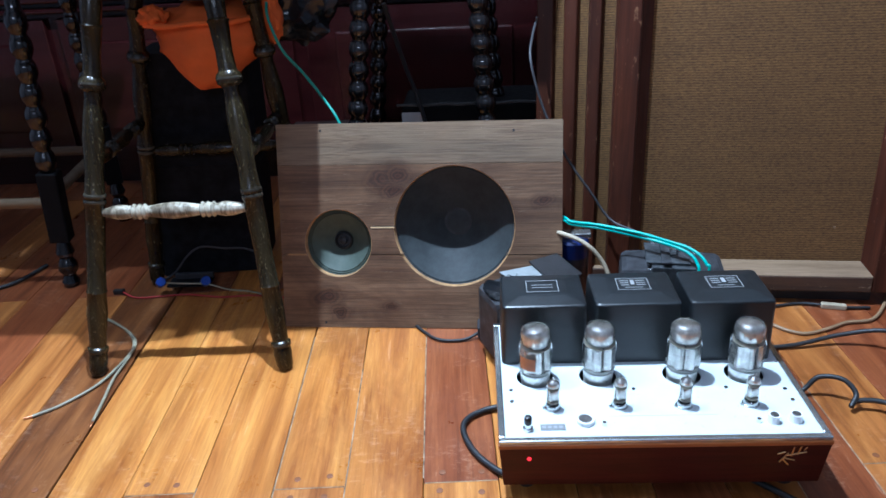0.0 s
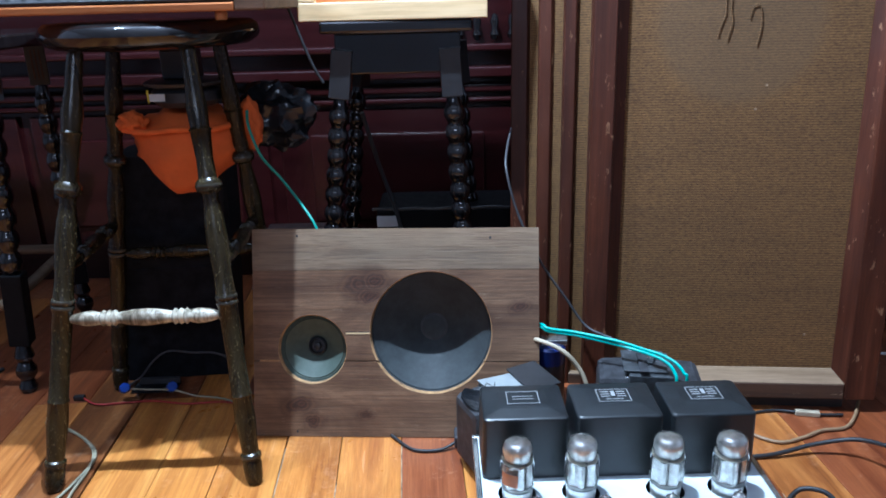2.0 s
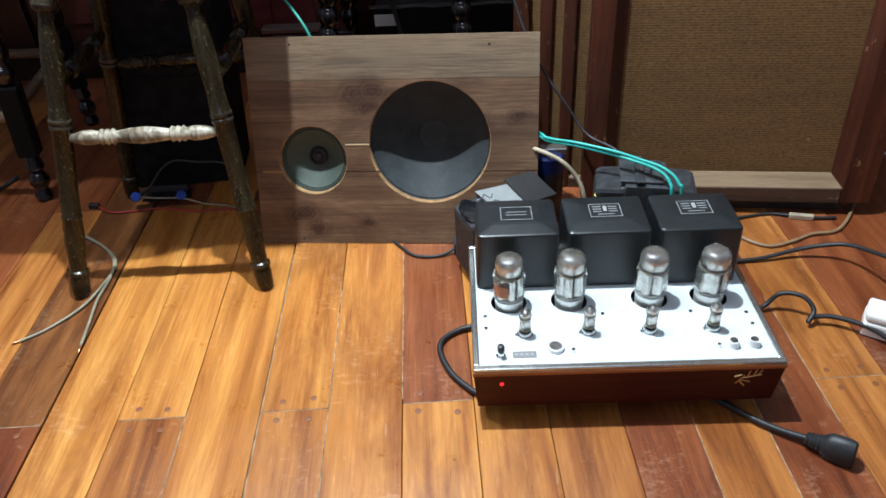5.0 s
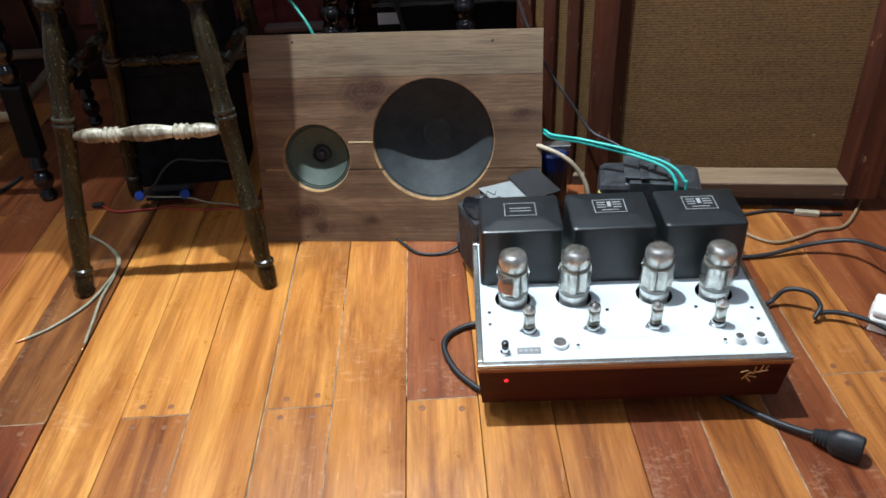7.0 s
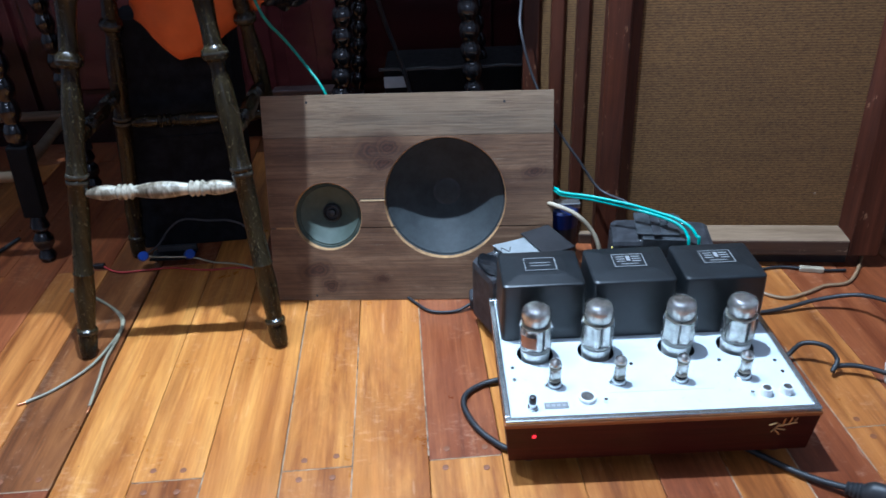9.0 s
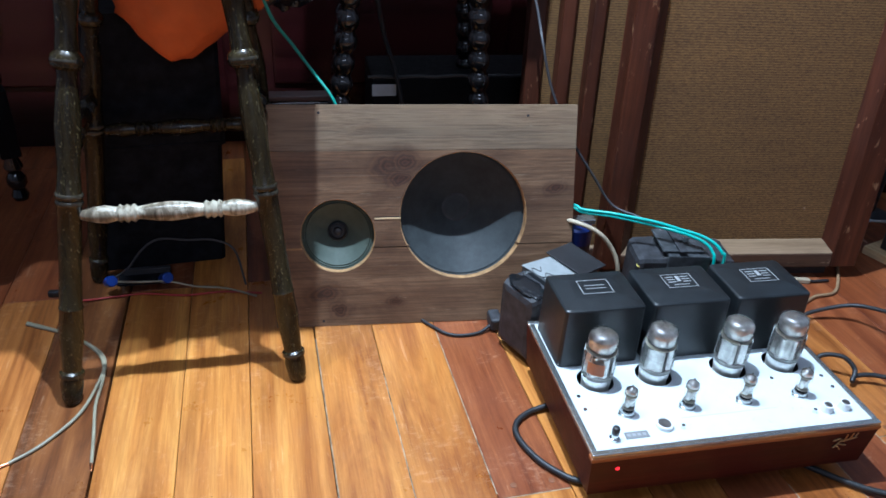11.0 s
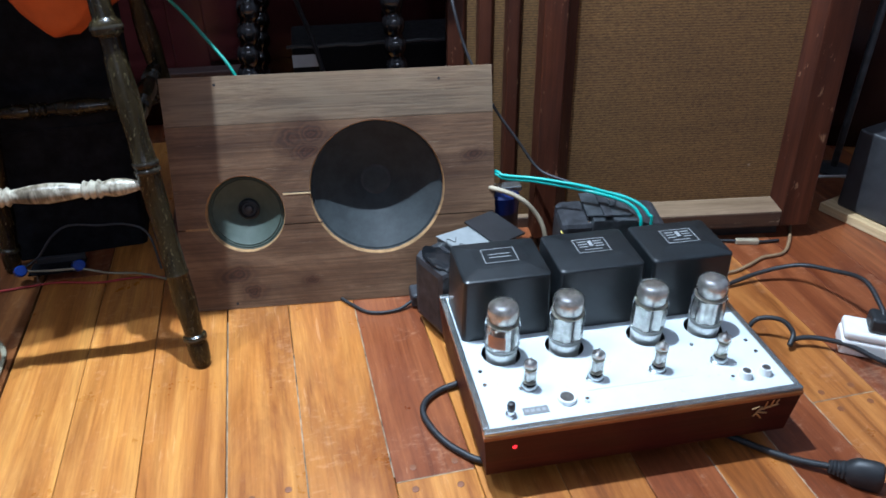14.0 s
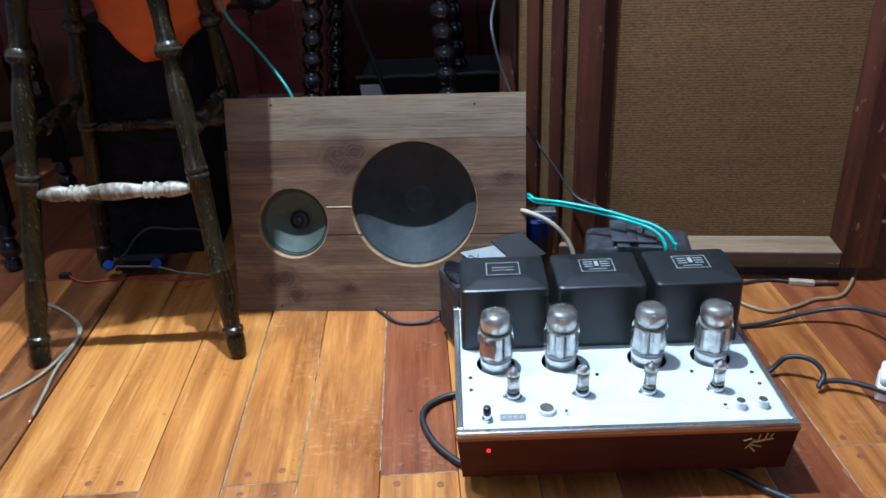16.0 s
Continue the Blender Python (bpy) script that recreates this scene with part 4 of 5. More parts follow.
def bobbin_leg(parent, foot, top, block, r=0.0225, pitch=0.043):
    """A turned leg with a square block low down and a block at its head."""
    foot, top = Vector(foot), Vector(top)
    m, n = stand(foot, top), (top - foot).length
    s = r * 0.98
    leg = part("leg", lathe([(a, z + block[1]) for a, z in bobbin(n - 0.1 - block[1], r, pitch)], 24, m), DARK_TURNED, parent, smooth=True)
    part("head_block", box(-s, s, -s, s, n - 0.1, n, 0.002, m=m), BLACK_PLASTIC, leg)
    b = part("square_block", box(-s, s, -s, s, block[0], block[1], 0.004, m=m), UNIT_BLACK, leg)
    for k in (-1, 0, 1):
        part("flute", box(-0.0016 + k * 0.009, 0.0016 + k * 0.009, -s - 0.0012, -s + 0.001, n - 0.085, n - 0.015, 0.0008, 1, m=m), FRAME_RED, leg)
    part("turned_foot", lathe([(r * 0.7, 0), (r * 0.9, 0.012), (r * 0.6, 0.03), (r, 0.045), (r, 0.06), (r * 0.6, 0.075), (r * 0.95, 0.09), (r * 0.6, block[0])], 20, m), DARK_TURNED, leg, smooth=True)


STAND = thing("bobbin_stand", pose(0, 0, 0), "black bobbin-turned stand under a pine box", "stand")
SFEET = {"fl": ((-0.235, 1.735, 0), (-0.145, 1.735, 0.74)), "fr": ((0.117, 1.735, 0), (0.077, 1.735, 0.74)), "bl": ((-0.215, 2.0, 0), (-0.135, 1.965, 0.74)), "br": ((0.15, 2.0, 0), (0.09, 1.965, 0.74))}
for a, b in SFEET.values():
    bobbin_leg(STAND, a, b, (0.11, 0.24))
part("apron", box(-0.16, 0.1, 1.722, 1.745, 0.69, 0.772, 0.003), DARK_TURNED, STAND)
part("apron", box(-0.16, 0.1, 1.955, 1.975, 0.69, 0.772, 0.003), DARK_TURNED, STAND)
part("apron", box(-0.16, -0.14, 1.746, 1.954, 0.69, 0.772, 0.003), DARK_TURNED, STAND)
part("apron", box(0.08, 0.1, 1.746, 1.954, 0.69, 0.772, 0.003), DARK_TURNED, STAND)
part("top", box(-0.185, 0.125, 1.69, 2.0, 0.773, 0.797, 0.006, 3), DARK_TURNED, STAND)

PINEBOX = thing("pine_framed_box", pose(-0.036, 1.69, 0.798, 0, 0, -1.5), "pale pine framed speaker box on the black stand", "box")
part("frame_rail", box(-0.19, 0.19, 0, 0.025, 0.0, 0.036, 0.002), PINE, PINEBOX)
part("frame_rail", box(-0.19, 0.19, 0, 0.025, 0.32, 0.356, 0.002), PINE, PINEBOX)
part("frame_stile", box(-0.19, -0.154, 0.0005, 0.025, 0.0365, 0.3195, 0.002), PINE, PINEBOX)
part("frame_stile", box(0.154, 0.19, 0.0005, 0.025, 0.0365, 0.3195, 0.002), PINE, PINEBOX)
part("front_panel", box(-0.154, 0.154, 0.018, 0.025, 0.0365, 0.3195), ORANGE_WOOD, PINEBOX, "orange front panel")
part("case", box(-0.18, 0.18, 0.0255, 0.24, 0.004, 0.35, 0.003), PINE, PINEBOX)
part("driver_cone", lathe([(0.13, 0.0), (0.125, 0.006), (0.115, 0.002), (0.03, 0.0005)], 48, pose(0, 0.0175, 0.178, 90)), CONE, PINEBOX, "dark round driver", smooth=True)

BENCH = thing("bobbin_table", pose(0, 0, 0), "black bobbin-turned table with pale stretchers", "table")
for a, b in (((-0.913, 1.66, 0), (-0.857, 1.67, 0.76)), ((-0.96, 2.06, 0), (-0.93, 2.0, 0.76)), ((-1.7, 1.66, 0), (-1.75, 1.67, 0.76)), ((-1.7, 2.06, 0), (-1.74, 2.0, 0.76))):
    bobbin_leg(BENCH, a, b, (0.12, 0.29), 0.0225, 0.05)
for a, b in (((-1.7, 1.66, 0.215), (-0.92, 1.66, 0.215)), ((-1.7, 2.05, 0.215), (-0.96, 2.05, 0.215)), ((-0.905, 1.67, 0.225), (-0.96, 2.04, 0.225))):
    part("stretcher", lathe([(0.011, 0), (0.0125, 0.1), (0.0125, (Vector(b) - Vector(a)).length)], 16, stand(a, b)), PALE_RAIL, BENCH, "pale round stretcher", smooth=True)
part("top", box(-1.85, -0.8, 1.6, 2.1, 0.761, 0.79, 0.005), DARK_TURNED, BENCH)

# ---- sideboard behind ----
SIDE = thing("sideboard", pose(-0.45, 2.3, 0), "dark mahogany sideboard with moulded rails and panelled doors", "sideboard")
part("carcass", box(-1.5, 1.55, 0.06, 0.42, 0.08, 1.25, 0.004), DARK_MAHOGANY, SIDE)
part("base", box(-1.48, 1.53, 0.09, 0.4, 0.0, 0.08), DARK_MAHOGANY, SIDE)
for z0, z1, y in ((0.618, 0.648, 0.0), (0.575, 0.6, 0.02), (0.545, 0.56, 0.028), (0.69, 0.71, 0.02)):
    part("moulding", box(-1.5, 1.55, y, 0.06, z0, z1, 0.006, 3), DARK_MAHOGANY, SIDE)
for x0 in (-1.46, -0.72, 0.02, 0.78):
    d = part("door", box(x0, x0 + 0.7, 0.042, 0.06, 0.11, 0.53, 0.003), DARK_MAHOGANY, SIDE)
    part("door_panel", box(x0 + 0.09, x0 + 0.61, 0.032, 0.042, 0.19, 0.46, 0.006), DARK_MAHOGANY, d)
for k in range(7):
    part("turned_spindle", lathe([(0.008, 0.72), (0.014, 0.735), (0.008, 0.75), (0.013, 0.77), (0.006, 0.79)], 12, pose(0.56 + 0.05 * k, 0.03, 0)), DARK_TURNED, SIDE, smooth=True)


# ---- black case, orange cloth and bag behind the stool ----
CASE = thing("black_speaker_case", pose(-0.555, 1.70, 0, 0, 0, 6), "black cloth-covered case behind the stool", "case")


def tapered(w0, w1, d0, d1, z0, z1, x0=0.0, x1=0.0):
    def ring(w, d, z, x):
        return [(x + a * w / 2, b * d / 2 + 0.09, z) for a, b in ((-1, -0.9), (-0.94, -1), (0.94, -1), (1, -0.9), (1, 1), (-1, 1))]
    return loft([ring(w0, d0, z0, x0), ring(w1, d1, z1, x1)])


part("lower_body", tapered(0.25, 0.25, 0.16, 0.16, 0.0, 0.27, -0.02, 0.0), CHARCOAL, CASE)
part("upper_body", tapered(0.26, 0.24, 0.17, 0.15, 0.278, 0.53, 0.0, 0.02), CHARCOAL, CASE)
part("seam_band", tapered(0.265, 0.265, 0.175, 0.175, 0.2702, 0.2778), CHARCOAL, CASE)
CLOTH_BAG = part("orange_cloth_bag", crumpled((-0.47, 1.70, 0.575), (0.118, 0.07, 0.066), 3.1, 0.14), ORANGE_CLOTH, smooth=True, sharp=180)
bm_ = bmesh.new()
bm_.from_mesh(CLOTH_BAG.data)
for v in bm_.verts:
    # the cloth hangs to a point in front of the case
    if v.co.z < 0.58:
        f = (0.58 - v.co.z) / 0.07
        v.co.z -= 0.055 * min(1, f) * max(0.0, 1 - abs(v.co.x + 0.475) / 0.1)
        v.co.y -= 0.035 * min(1, f)
bm_.to_mesh(CLOTH_BAG.data)
bm_.free()
part("bag_knot", crumpled((-0.565, 1.64, 0.615), (0.026, 0.022, 0.02), 2.2, 0.4), ORANGE_CLOTH, CLOTH_BAG, "bunched knot of the cloth", smooth=True, sharp=180)
part("bag_hem", tube([(-0.585, 1.635, 0.6), (-0.53, 1.615, 0.598), (-0.47, 1.61, 0.603), (-0.41, 1.62, 0.6), (-0.37, 1.64, 0.605)], 0.006), ORANGE_CLOTH, CLOTH_BAG, "rolled hem", smooth=True)
tagged(CLOTH_BAG, "bright orange cloth bag hung over the black case", "bag")
FLAP = part("orange_cloth_scrap", crumpled((-0.338, 1.68, 0.6), (0.022, 0.018, 0.05), 8.4, 0.3), ORANGE_CLOTH, smooth=True, sharp=180)
tagged(FLAP, "crumpled orange cloth end beside the black bag", "cloth")
BAG = part("black_plastic_bag", crumpled((-0.305, 1.75, 0.605), (0.085, 0.045, 0.068), 5.5, 0.3, 3), BAG_FILM, smooth=True)
tagged(BAG, "crinkled shiny black plastic bag", "bag")
DEVICE = thing("black_lamp_head", pose(-0.455, 1.66, 0.645), "black equipment head on the orange cloth", "equipment")
part("housing", lathe([(0.055, 0.0), (0.068, 0.012), (0.068, 0.03), (0.06, 0.036), (0.078, 0.042), (0.08, 0.048), (0.07, 0.052)], 32), BLACK_PLASTIC, DEVICE, smooth=True)
part("top_block", box(-0.035, 0.03, -0.03, 0.03, 0.0522, 0.11, 0.004), BLACK_PLASTIC, DEVICE)
part("label", box(-0.05, -0.02, -0.0705, -0.068, 0.016, 0.03), GREY_PAINT, DEVICE, "worn grey label")
part("marker", box(-0.064, -0.061, -0.045, -0.04, 0.01, 0.035), YELLOW, DEVICE, "yellow mark")

# ---- loose wiring below the stool ----
BOARD = thing("crossover_board", pose(-0.585, 1.625, 0.003, 0, 0, 2), "small crossover board with blue capacitors on the floor", "electronics")
part("circuit_board", box(-0.07, 0.03, -0.015, 0.03, 0.012, 0.015), CHARCOAL, BOARD)
part("bracket", box(-0.06, 0.03, 0.02, 0.03, 0.0152, 0.028, 0.001), GREY_CABLE, BOARD)
for x, y in ((-0.085, -0.01), (0.02, -0.012)):
    c = part("capacitor", lathe([(0.0095, 0), (0.011, 0.003), (0.011, 0.03), (0.009, 0.032)], 20, pose(x, y, 0.022, 60, 0, 30)), BLUE, BOARD, "shiny blue capacitor", smooth=True)
for x in (-0.06, 0.02):
    part("standoff", lathe([(0.004, -0.003), (0.004, 0.012)], 10, pose(x, 0.0, 0)), CHROME, BOARD)
cable("grey_lead", [(-0.665, 1.61, 0.03), (-0.63, 1.62, 0.05), (-0.6, 1.63, 0.085), (-0.565, 1.635, 0.105), (-0.51, 1.635, 0.1), (-0.46, 1.63, 0.1), (-0.42, 1.62, 0.08), (-0.40, 1.58, 0.02)], 0.0022, GREY_CABLE, "thin grey lead arching over the board")
cable("pale_lead", [(-0.66, 1.605, 0.03), (-0.61, 1.59, 0.035), (-0.55, 1.59, 0.032), (-0.5, 1.585, 0.02), (-0.44, 1.58, 0.014), (-0.38, 1.56, 0.004)], 0.0022, PALE_WIRE, "thin pale lead beside the board")
cable("red_lead", [(-0.765, 1.61, 0.006), (-0.72, 1.585, 0.003), (-0.66, 1.59, 0.003), (-0.6, 1.595, 0.003), (-0.52, 1.58, 0.003), (-0.45, 1.585, 0.003), (-0.37, 1.57, 0.004)], 0.0022, RED_WIRE, "thin red and black lead on the floor")
tagged(part("black_connector", box(-0.785, -0.76, 1.605, 1.617, 0.0, 0.012, 0.002), BLACK_PLASTIC), "small black plug on a red lead", "connector")
cable("black_floor_cord", [(-1.3, 1.72, 0.005), (-1.2, 1.66, 0.005), (-1.12, 1.63, 0.005), (-1.06, 1.67, 0.005), (-1.03, 1.76, 0.005)], 0.005, BLACK_RUBBER, "black cord curled on the floor")

# pale twin flex by the stool foot
FLEX = thing("twin_flex", pose(0, 0, 0), "pale twin flex with bared copper ends on the floor", "cable")
part("core", tube([(-0.728, 1.157, 0.003), (-0.69, 1.19, 0.003), (-0.65, 1.25, 0.004), (-0.636, 1.32, 0.004), (-0.635, 1.37, 0.004), (-0.66, 1.42, 0.003), (-0.72, 1.475, 0.003), (-0.8, 1.52, 0.003)], 0.0028), PALE_WIRE, FLEX, smooth=True)
part("core", tube([(-0.608, 1.14, 0.003), (-0.617, 1.2, 0.004), (-0.628, 1.27, 0.005), (-0.63, 1.34, 0.0042), (-0.645, 1.405, 0.004), (-0.715, 1.47, 0.0035), (-0.8, 1.515, 0.003)], 0.0028), PALE_WIRE, FLEX, smooth=True)
for a, b in (((-0.728, 1.157, 0.003), (-0.742, 1.15, 0.003)), ((-0.608, 1.14, 0.003), (-0.606, 1.128, 0.003))):
    part("bare_end", lathe([(0.002, -0.002), (0.0016, 0.012), (0.0006, 0.015)], 8, stand(a, b)), COPPER, FLEX, "bared copper strands")


# ---- loose transformers behind the amplifier ----
def transformer(m, w, d, h, label):
    t = thing("loose_transformer", m, label, "transformer", "loose transformers")
    part("core", box(-w / 2, w / 2, -d * 0.21, d * 0.21, 0.012, h, 0.002), GREY_IRON, t, "grey laminated core")
    for s in (-1, 1):
        rings = []
        for f, e in ((0.212, 0.0), (0.44, 0.002), (0.485, 0.006), (0.5, 0.016)):
            y = s * d * f
            rings.append([(x, y, z) for x, z in ((-w * 0.47 + e, 0.012 + e), (w * 0.47 - e, 0.012 + e), (w * 0.47 - e, h * 0.9 - e), (w * 0.44 - e, h * 0.94 - e), (-w * 0.44 + e, h * 0.94 - e), (-w * 0.47 + e, h * 0.9 - e))])
        part("end_bell", loft(rings), DUSTY_BLACK, t, "dusty black end bell")
        for x in (-w * 0.36, w * 0.36):
            part("mounting_tab", box(x - 0.011, x + 0.011, s * d * 0.3 - 0.02, s * d * 0.3 + 0.02, 0.0, 0.003), STEEL, t)
            part("bolt", lathe([(0.004, 0), (0.004, 0.006), (0.002, 0.008)], 10, stand((x, s * d * 0.21, h - 0.012), (x, s * d * 0.4, h - 0.012))), STEEL, t, smooth=True)
    part("skirt", box(-w * 0.42, w * 0.42, -d * 0.2, d * 0.2, 0.003, 0.0118), DUSTY_BLACK, t)
    return t


T1 = transformer(pose(0.17, 1.352, 0, 0, 0, -66), 0.1, 0.18, 0.155, "black loose transformer with a paper label, behind the amplifier")
lab = part("paper_label", prism([(-0.05, -0.04), (0.03, -0.03), (0.045, 0.03), (-0.045, 0.032)], 0.1552, 0.156), PAPER, T1, "torn white paper label with scribbles")
part("loose_plate", box(-0.056, 0.04, 0.026, 0.088, 0.0, 0.004, 0.001, m=pose(0, 0.0, 0.1562, 3)), BLACK_PLASTIC, T1, "tilted dark metal plate")
part("torn_film", crumpled((0, -0.066, 0.146), (0.043, 0.022, 0.004), 4.2, 0.15), BAG_FILM, T1, "torn shiny film on the end cover", smooth=True)
for pts in (((-0.03, -0.05, 0.1572), (-0.018, -0.04, 0.1572), (-0.03, -0.03, 0.1572), (-0.014, -0.024, 0.1572), (-0.026, -0.014, 0.1572)), ((-0.005, -0.04, 0.1572), (0.006, -0.03, 0.1572), (-0.004, -0.02, 0.1572), (0.01, -0.012, 0.1572))):
    part("scribble", tube(pts, 0.0007, 5), BLACK_PLASTIC, lab)
T2 = transformer(pose(0.44, 1.40, 0, 0, 0, 82), 0.1, 0.19, 0.172, "dusty black loose transformer beside the grille panel")
part("clear_cover", box(-0.04, 0.045, -0.03, 0.05, 0.1735, 0.178, 0.002), GREY_IRON, T2, "dull grey top plate")
part("clamp_strap", box(-0.05, 0.05, 0.006, 0.022, 0.179, 0.183, 0.001), DUSTY_BLACK, T2, "dark clamp strap")
part("solder_tag", box(-0.012, 0.012, -0.006, 0.006, 0.1785, 0.192, 0.001), STEEL, T2)

CAN = thing("blue_capacitor", pose(0.268, 1.515, 0), "tall dark capacitor with a blue sleeve behind the baffle", "capacitor")
part("can", lathe([(0.03, 0), (0.032, 0.004), (0.032, 0.125)], 28), BLACK_PLASTIC, CAN, smooth=True)
part("blue_sleeve", lathe([(0.0325, 0.1252), (0.0325, 0.158), (0.029, 0.162), (0.02, 0.162)], 28), DARK_BLUE, CAN, smooth=True)
part("clip", box(-0.02, 0.035, -0.012, 0.012, 0.1625, 0.175, 0.002), STEEL, CAN, "metal strap clip")
tagged(part("yellow_sleeved_lead", tube([(0.335, 1.42, 0.004), (0.36, 1.41, 0.03), (0.365, 1.395, 0.1), (0.345, 1.375, 0.145)], 0.005), YELLOW, smooth=True), "yellow sleeved lead between the transformers", "cable")

# ---- cables behind the amplifier ----
cable("teal_cable", [(0.17, 1.6, 0.205), (0.244, 1.5, 0.215), (0.259, 1.48, 0.213), (0.305, 1.45, 0.218), (0.345, 1.43, 0.217), (0.384, 1.41, 0.215), (0.423, 1.39, 0.209), (0.455, 1.37, 0.205), (0.475, 1.35, 0.198), (0.485, 1.335, 0.186), (0.49, 1.33, 0.167), (0.492, 1.33, 0.01)], 0.0031, TEAL, "bright teal speaker cable arching to the amplifier")
cable("teal_cable", [(0.17, 1.6, 0.19999999999999998), (0.242, 1.5, 0.21), (0.26, 1.48, 0.207), (0.305, 1.45, 0.212), (0.345, 1.43, 0.21), (0.385, 1.41, 0.207), (0.413, 1.39, 0.206), (0.441, 1.375, 0.201), (0.459, 1.36, 0.196), (0.47, 1.345, 0.185), (0.474, 1.335, 0.157), (0.476, 1.335, 0.01)], 0.0031, TEAL, "bright teal speaker cable arching to the amplifier")
cable("beige_cable", [(0.19, 1.55, 0.17), (0.24, 1.475, 0.19), (0.285, 1.45, 0.177), (0.317, 1.44, 0.142), (0.332, 1.43, 0.1), (0.335, 1.425, 0.04), (0.336, 1.42, 0.005)], 0.0045, BEIGE, "beige cable bending down behind the amplifier")
cable("grey_cable", [(0.21, 1.78, 0.56), (0.193, 1.68, 0.535), (0.187, 1.62, 0.5), (0.21, 1.6, 0.413), (0.254, 1.57, 0.32), (0.304, 1.55, 0.247), (0.345, 1.53, 0.192), (0.39, 1.48, 0.185), (0.43, 1.42, 0.172), (0.45, 1.40, 0.18)], 0.0027, GREY_CABLE, "grey cable hanging past the grille panels")
cable("green_wire", [(-0.338, 1.66, 0.63), (-0.333, 1.64, 0.6), (-0.312, 1.635, 0.54), (-0.28, 1.65, 0.49), (-0.245, 1.645, 0.44), (-0.21, 1.615, 0.395), (-0.19, 1.6, 0.33)], 0.003, MID_GREEN, "green wire running down behind the baffle")
cable("black_cord_behind", [(-0.28, 1.66, 0.95), (-0.235, 1.665, 0.82), (-0.2, 1.668, 0.72), (-0.18, 1.672, 0.68)], 0.003, BLACK_RUBBER, "thin black cord hanging in front of the stand")
cable("black_cord_behind", [(-0.12, 1.8, 0.6), (-0.09, 1.85, 0.46), (-0.06, 1.86, 0.36), (-0.04, 1.86, 0.25), (-0.03, 1.86, 0.1)], 0.005, BLACK_RUBBER, "black cord hanging behind the stand")

# low black unit behind the baffle
UNIT = thing("black_rack_unit", pose(0.08, 1.98, 0, 0, 0, 0), "black equipment unit on the floor with a small grey label", "equipment")
part("body", box(-0.19, 0.3, -0.08, 0.1, 0.0, 0.345, 0.006), UNIT_BLACK, UNIT)
part("rough_lip", tube([(-0.2 + 0.03 * k, -0.085, 0.349 + 0.0015 * math.sin(k * 2.1)) for k in range(18)], 0.0035), BLACK_PLASTIC, UNIT, "ragged dark lip")
part("label", box(-0.19, -0.135, -0.0812, -0.0801, 0.303, 0.33), GREY_PAINT, UNIT, "small grey label")
tagged(part("pale_red_shelf", box(-0.38, -0.2, 1.88, 1.92, 0.3, 0.312, 0.003), ROSE_BATTEN), "pale pinkish wooden batten behind the baffle", "batten")
tagged(part("batten_support", box(-0.36, -0.16, 1.885, 1.92, 0.0, 0.2965, 0.003), DARK_MAHOGANY), "dark support of a wooden batten", "support")

# ---- mains leads ----
cable("power_cable", [(0.2, 1.22, 0.03), (0.125, 1.17, 0.012), (0.08, 1.157, 0.006), (0.052, 1.135, 0.006), (0.045, 1.105, 0.006), (0.06, 1.06, 0.006), (0.085, 1.025, 0.006), (0.12, 0.998, 0.008), (0.2, 0.99, 0.01)], 0.005, BLACK_RUBBER, "black mains cord looping out from under the amplifier")
PLUGGED = thing("mains_plug_lead", pose(0, 0, 0), "black mains lead ending in a moulded plug on the floor", "plug")
part("cord", tube([(0.42, 1.04, 0.006), (0.48, 0.985, 0.006), (0.527, 0.94, 0.007), (0.56, 0.915, 0.009), (0.59, 0.896, 0.013)], 0.005), BLACK_RUBBER, PLUGGED, smooth=True)
m = stand((0.588, 0.897, 0.0135), (0.63, 0.868, 0.0165))
strain = part("strain_relief", lathe([(0.0075, 0.0)] + [(0.0078 + 0.0006 * k + (0.0016 if k % 2 else 0), 0.0026 * k) for k in range(8)] + [(0.012, 0.022)], 20, m), BLACK_RUBBER, PLUGGED, "ribbed strain relief", smooth=True)
part("plug_body", loft([[(math.cos(a) * w * (1 if abs(math.cos(a)) < 0.9 else 1), math.sin(a) * h, z) for a in [2 * math.pi * k / 20 for k in range(20)]] for z, w, h in ((0.02, 0.011, 0.012), (0.026, 0.015, 0.019), (0.034, 0.0165, 0.0245), (0.055, 0.0165, 0.0265), (0.064, 0.016, 0.025), (0.067, 0.0135, 0.021))], m), BLACK_RUBBER, PLUGGED, "moulded black plug body", smooth=True)
cable("power_cable", [(0.5, 1.32, 0.03), (0.58, 1.335, 0.007), (0.665, 1.34, 0.007), (0.75, 1.352, 0.02), (0.815, 1.335, 0.04), (0.845, 1.28, 0.06), (0.85, 1.21, 0.085), (0.836, 1.145, 0.078), (0.828, 1.122, 0.07)], 0.0042, BLACK_RUBBER, "black mains cord rising to the white socket strip")
cable("power_cable", [(0.5, 1.17, 0.03), (0.58, 1.175, 0.012), (0.625, 1.195, 0.01), (0.652, 1.2, 0.035), (0.685, 1.185, 0.04), (0.7, 1.165, 0.025), (0.688, 1.15, 0.012), (0.7, 1.158, 0.016), (0.735, 1.15, 0.02), (0.78, 1.12, 0.02), (0.83, 1.075, 0.008), (0.95, 1.0, 0.006)], 0.0044, BLACK_RUBBER, "black mains cord with a kinked loop")
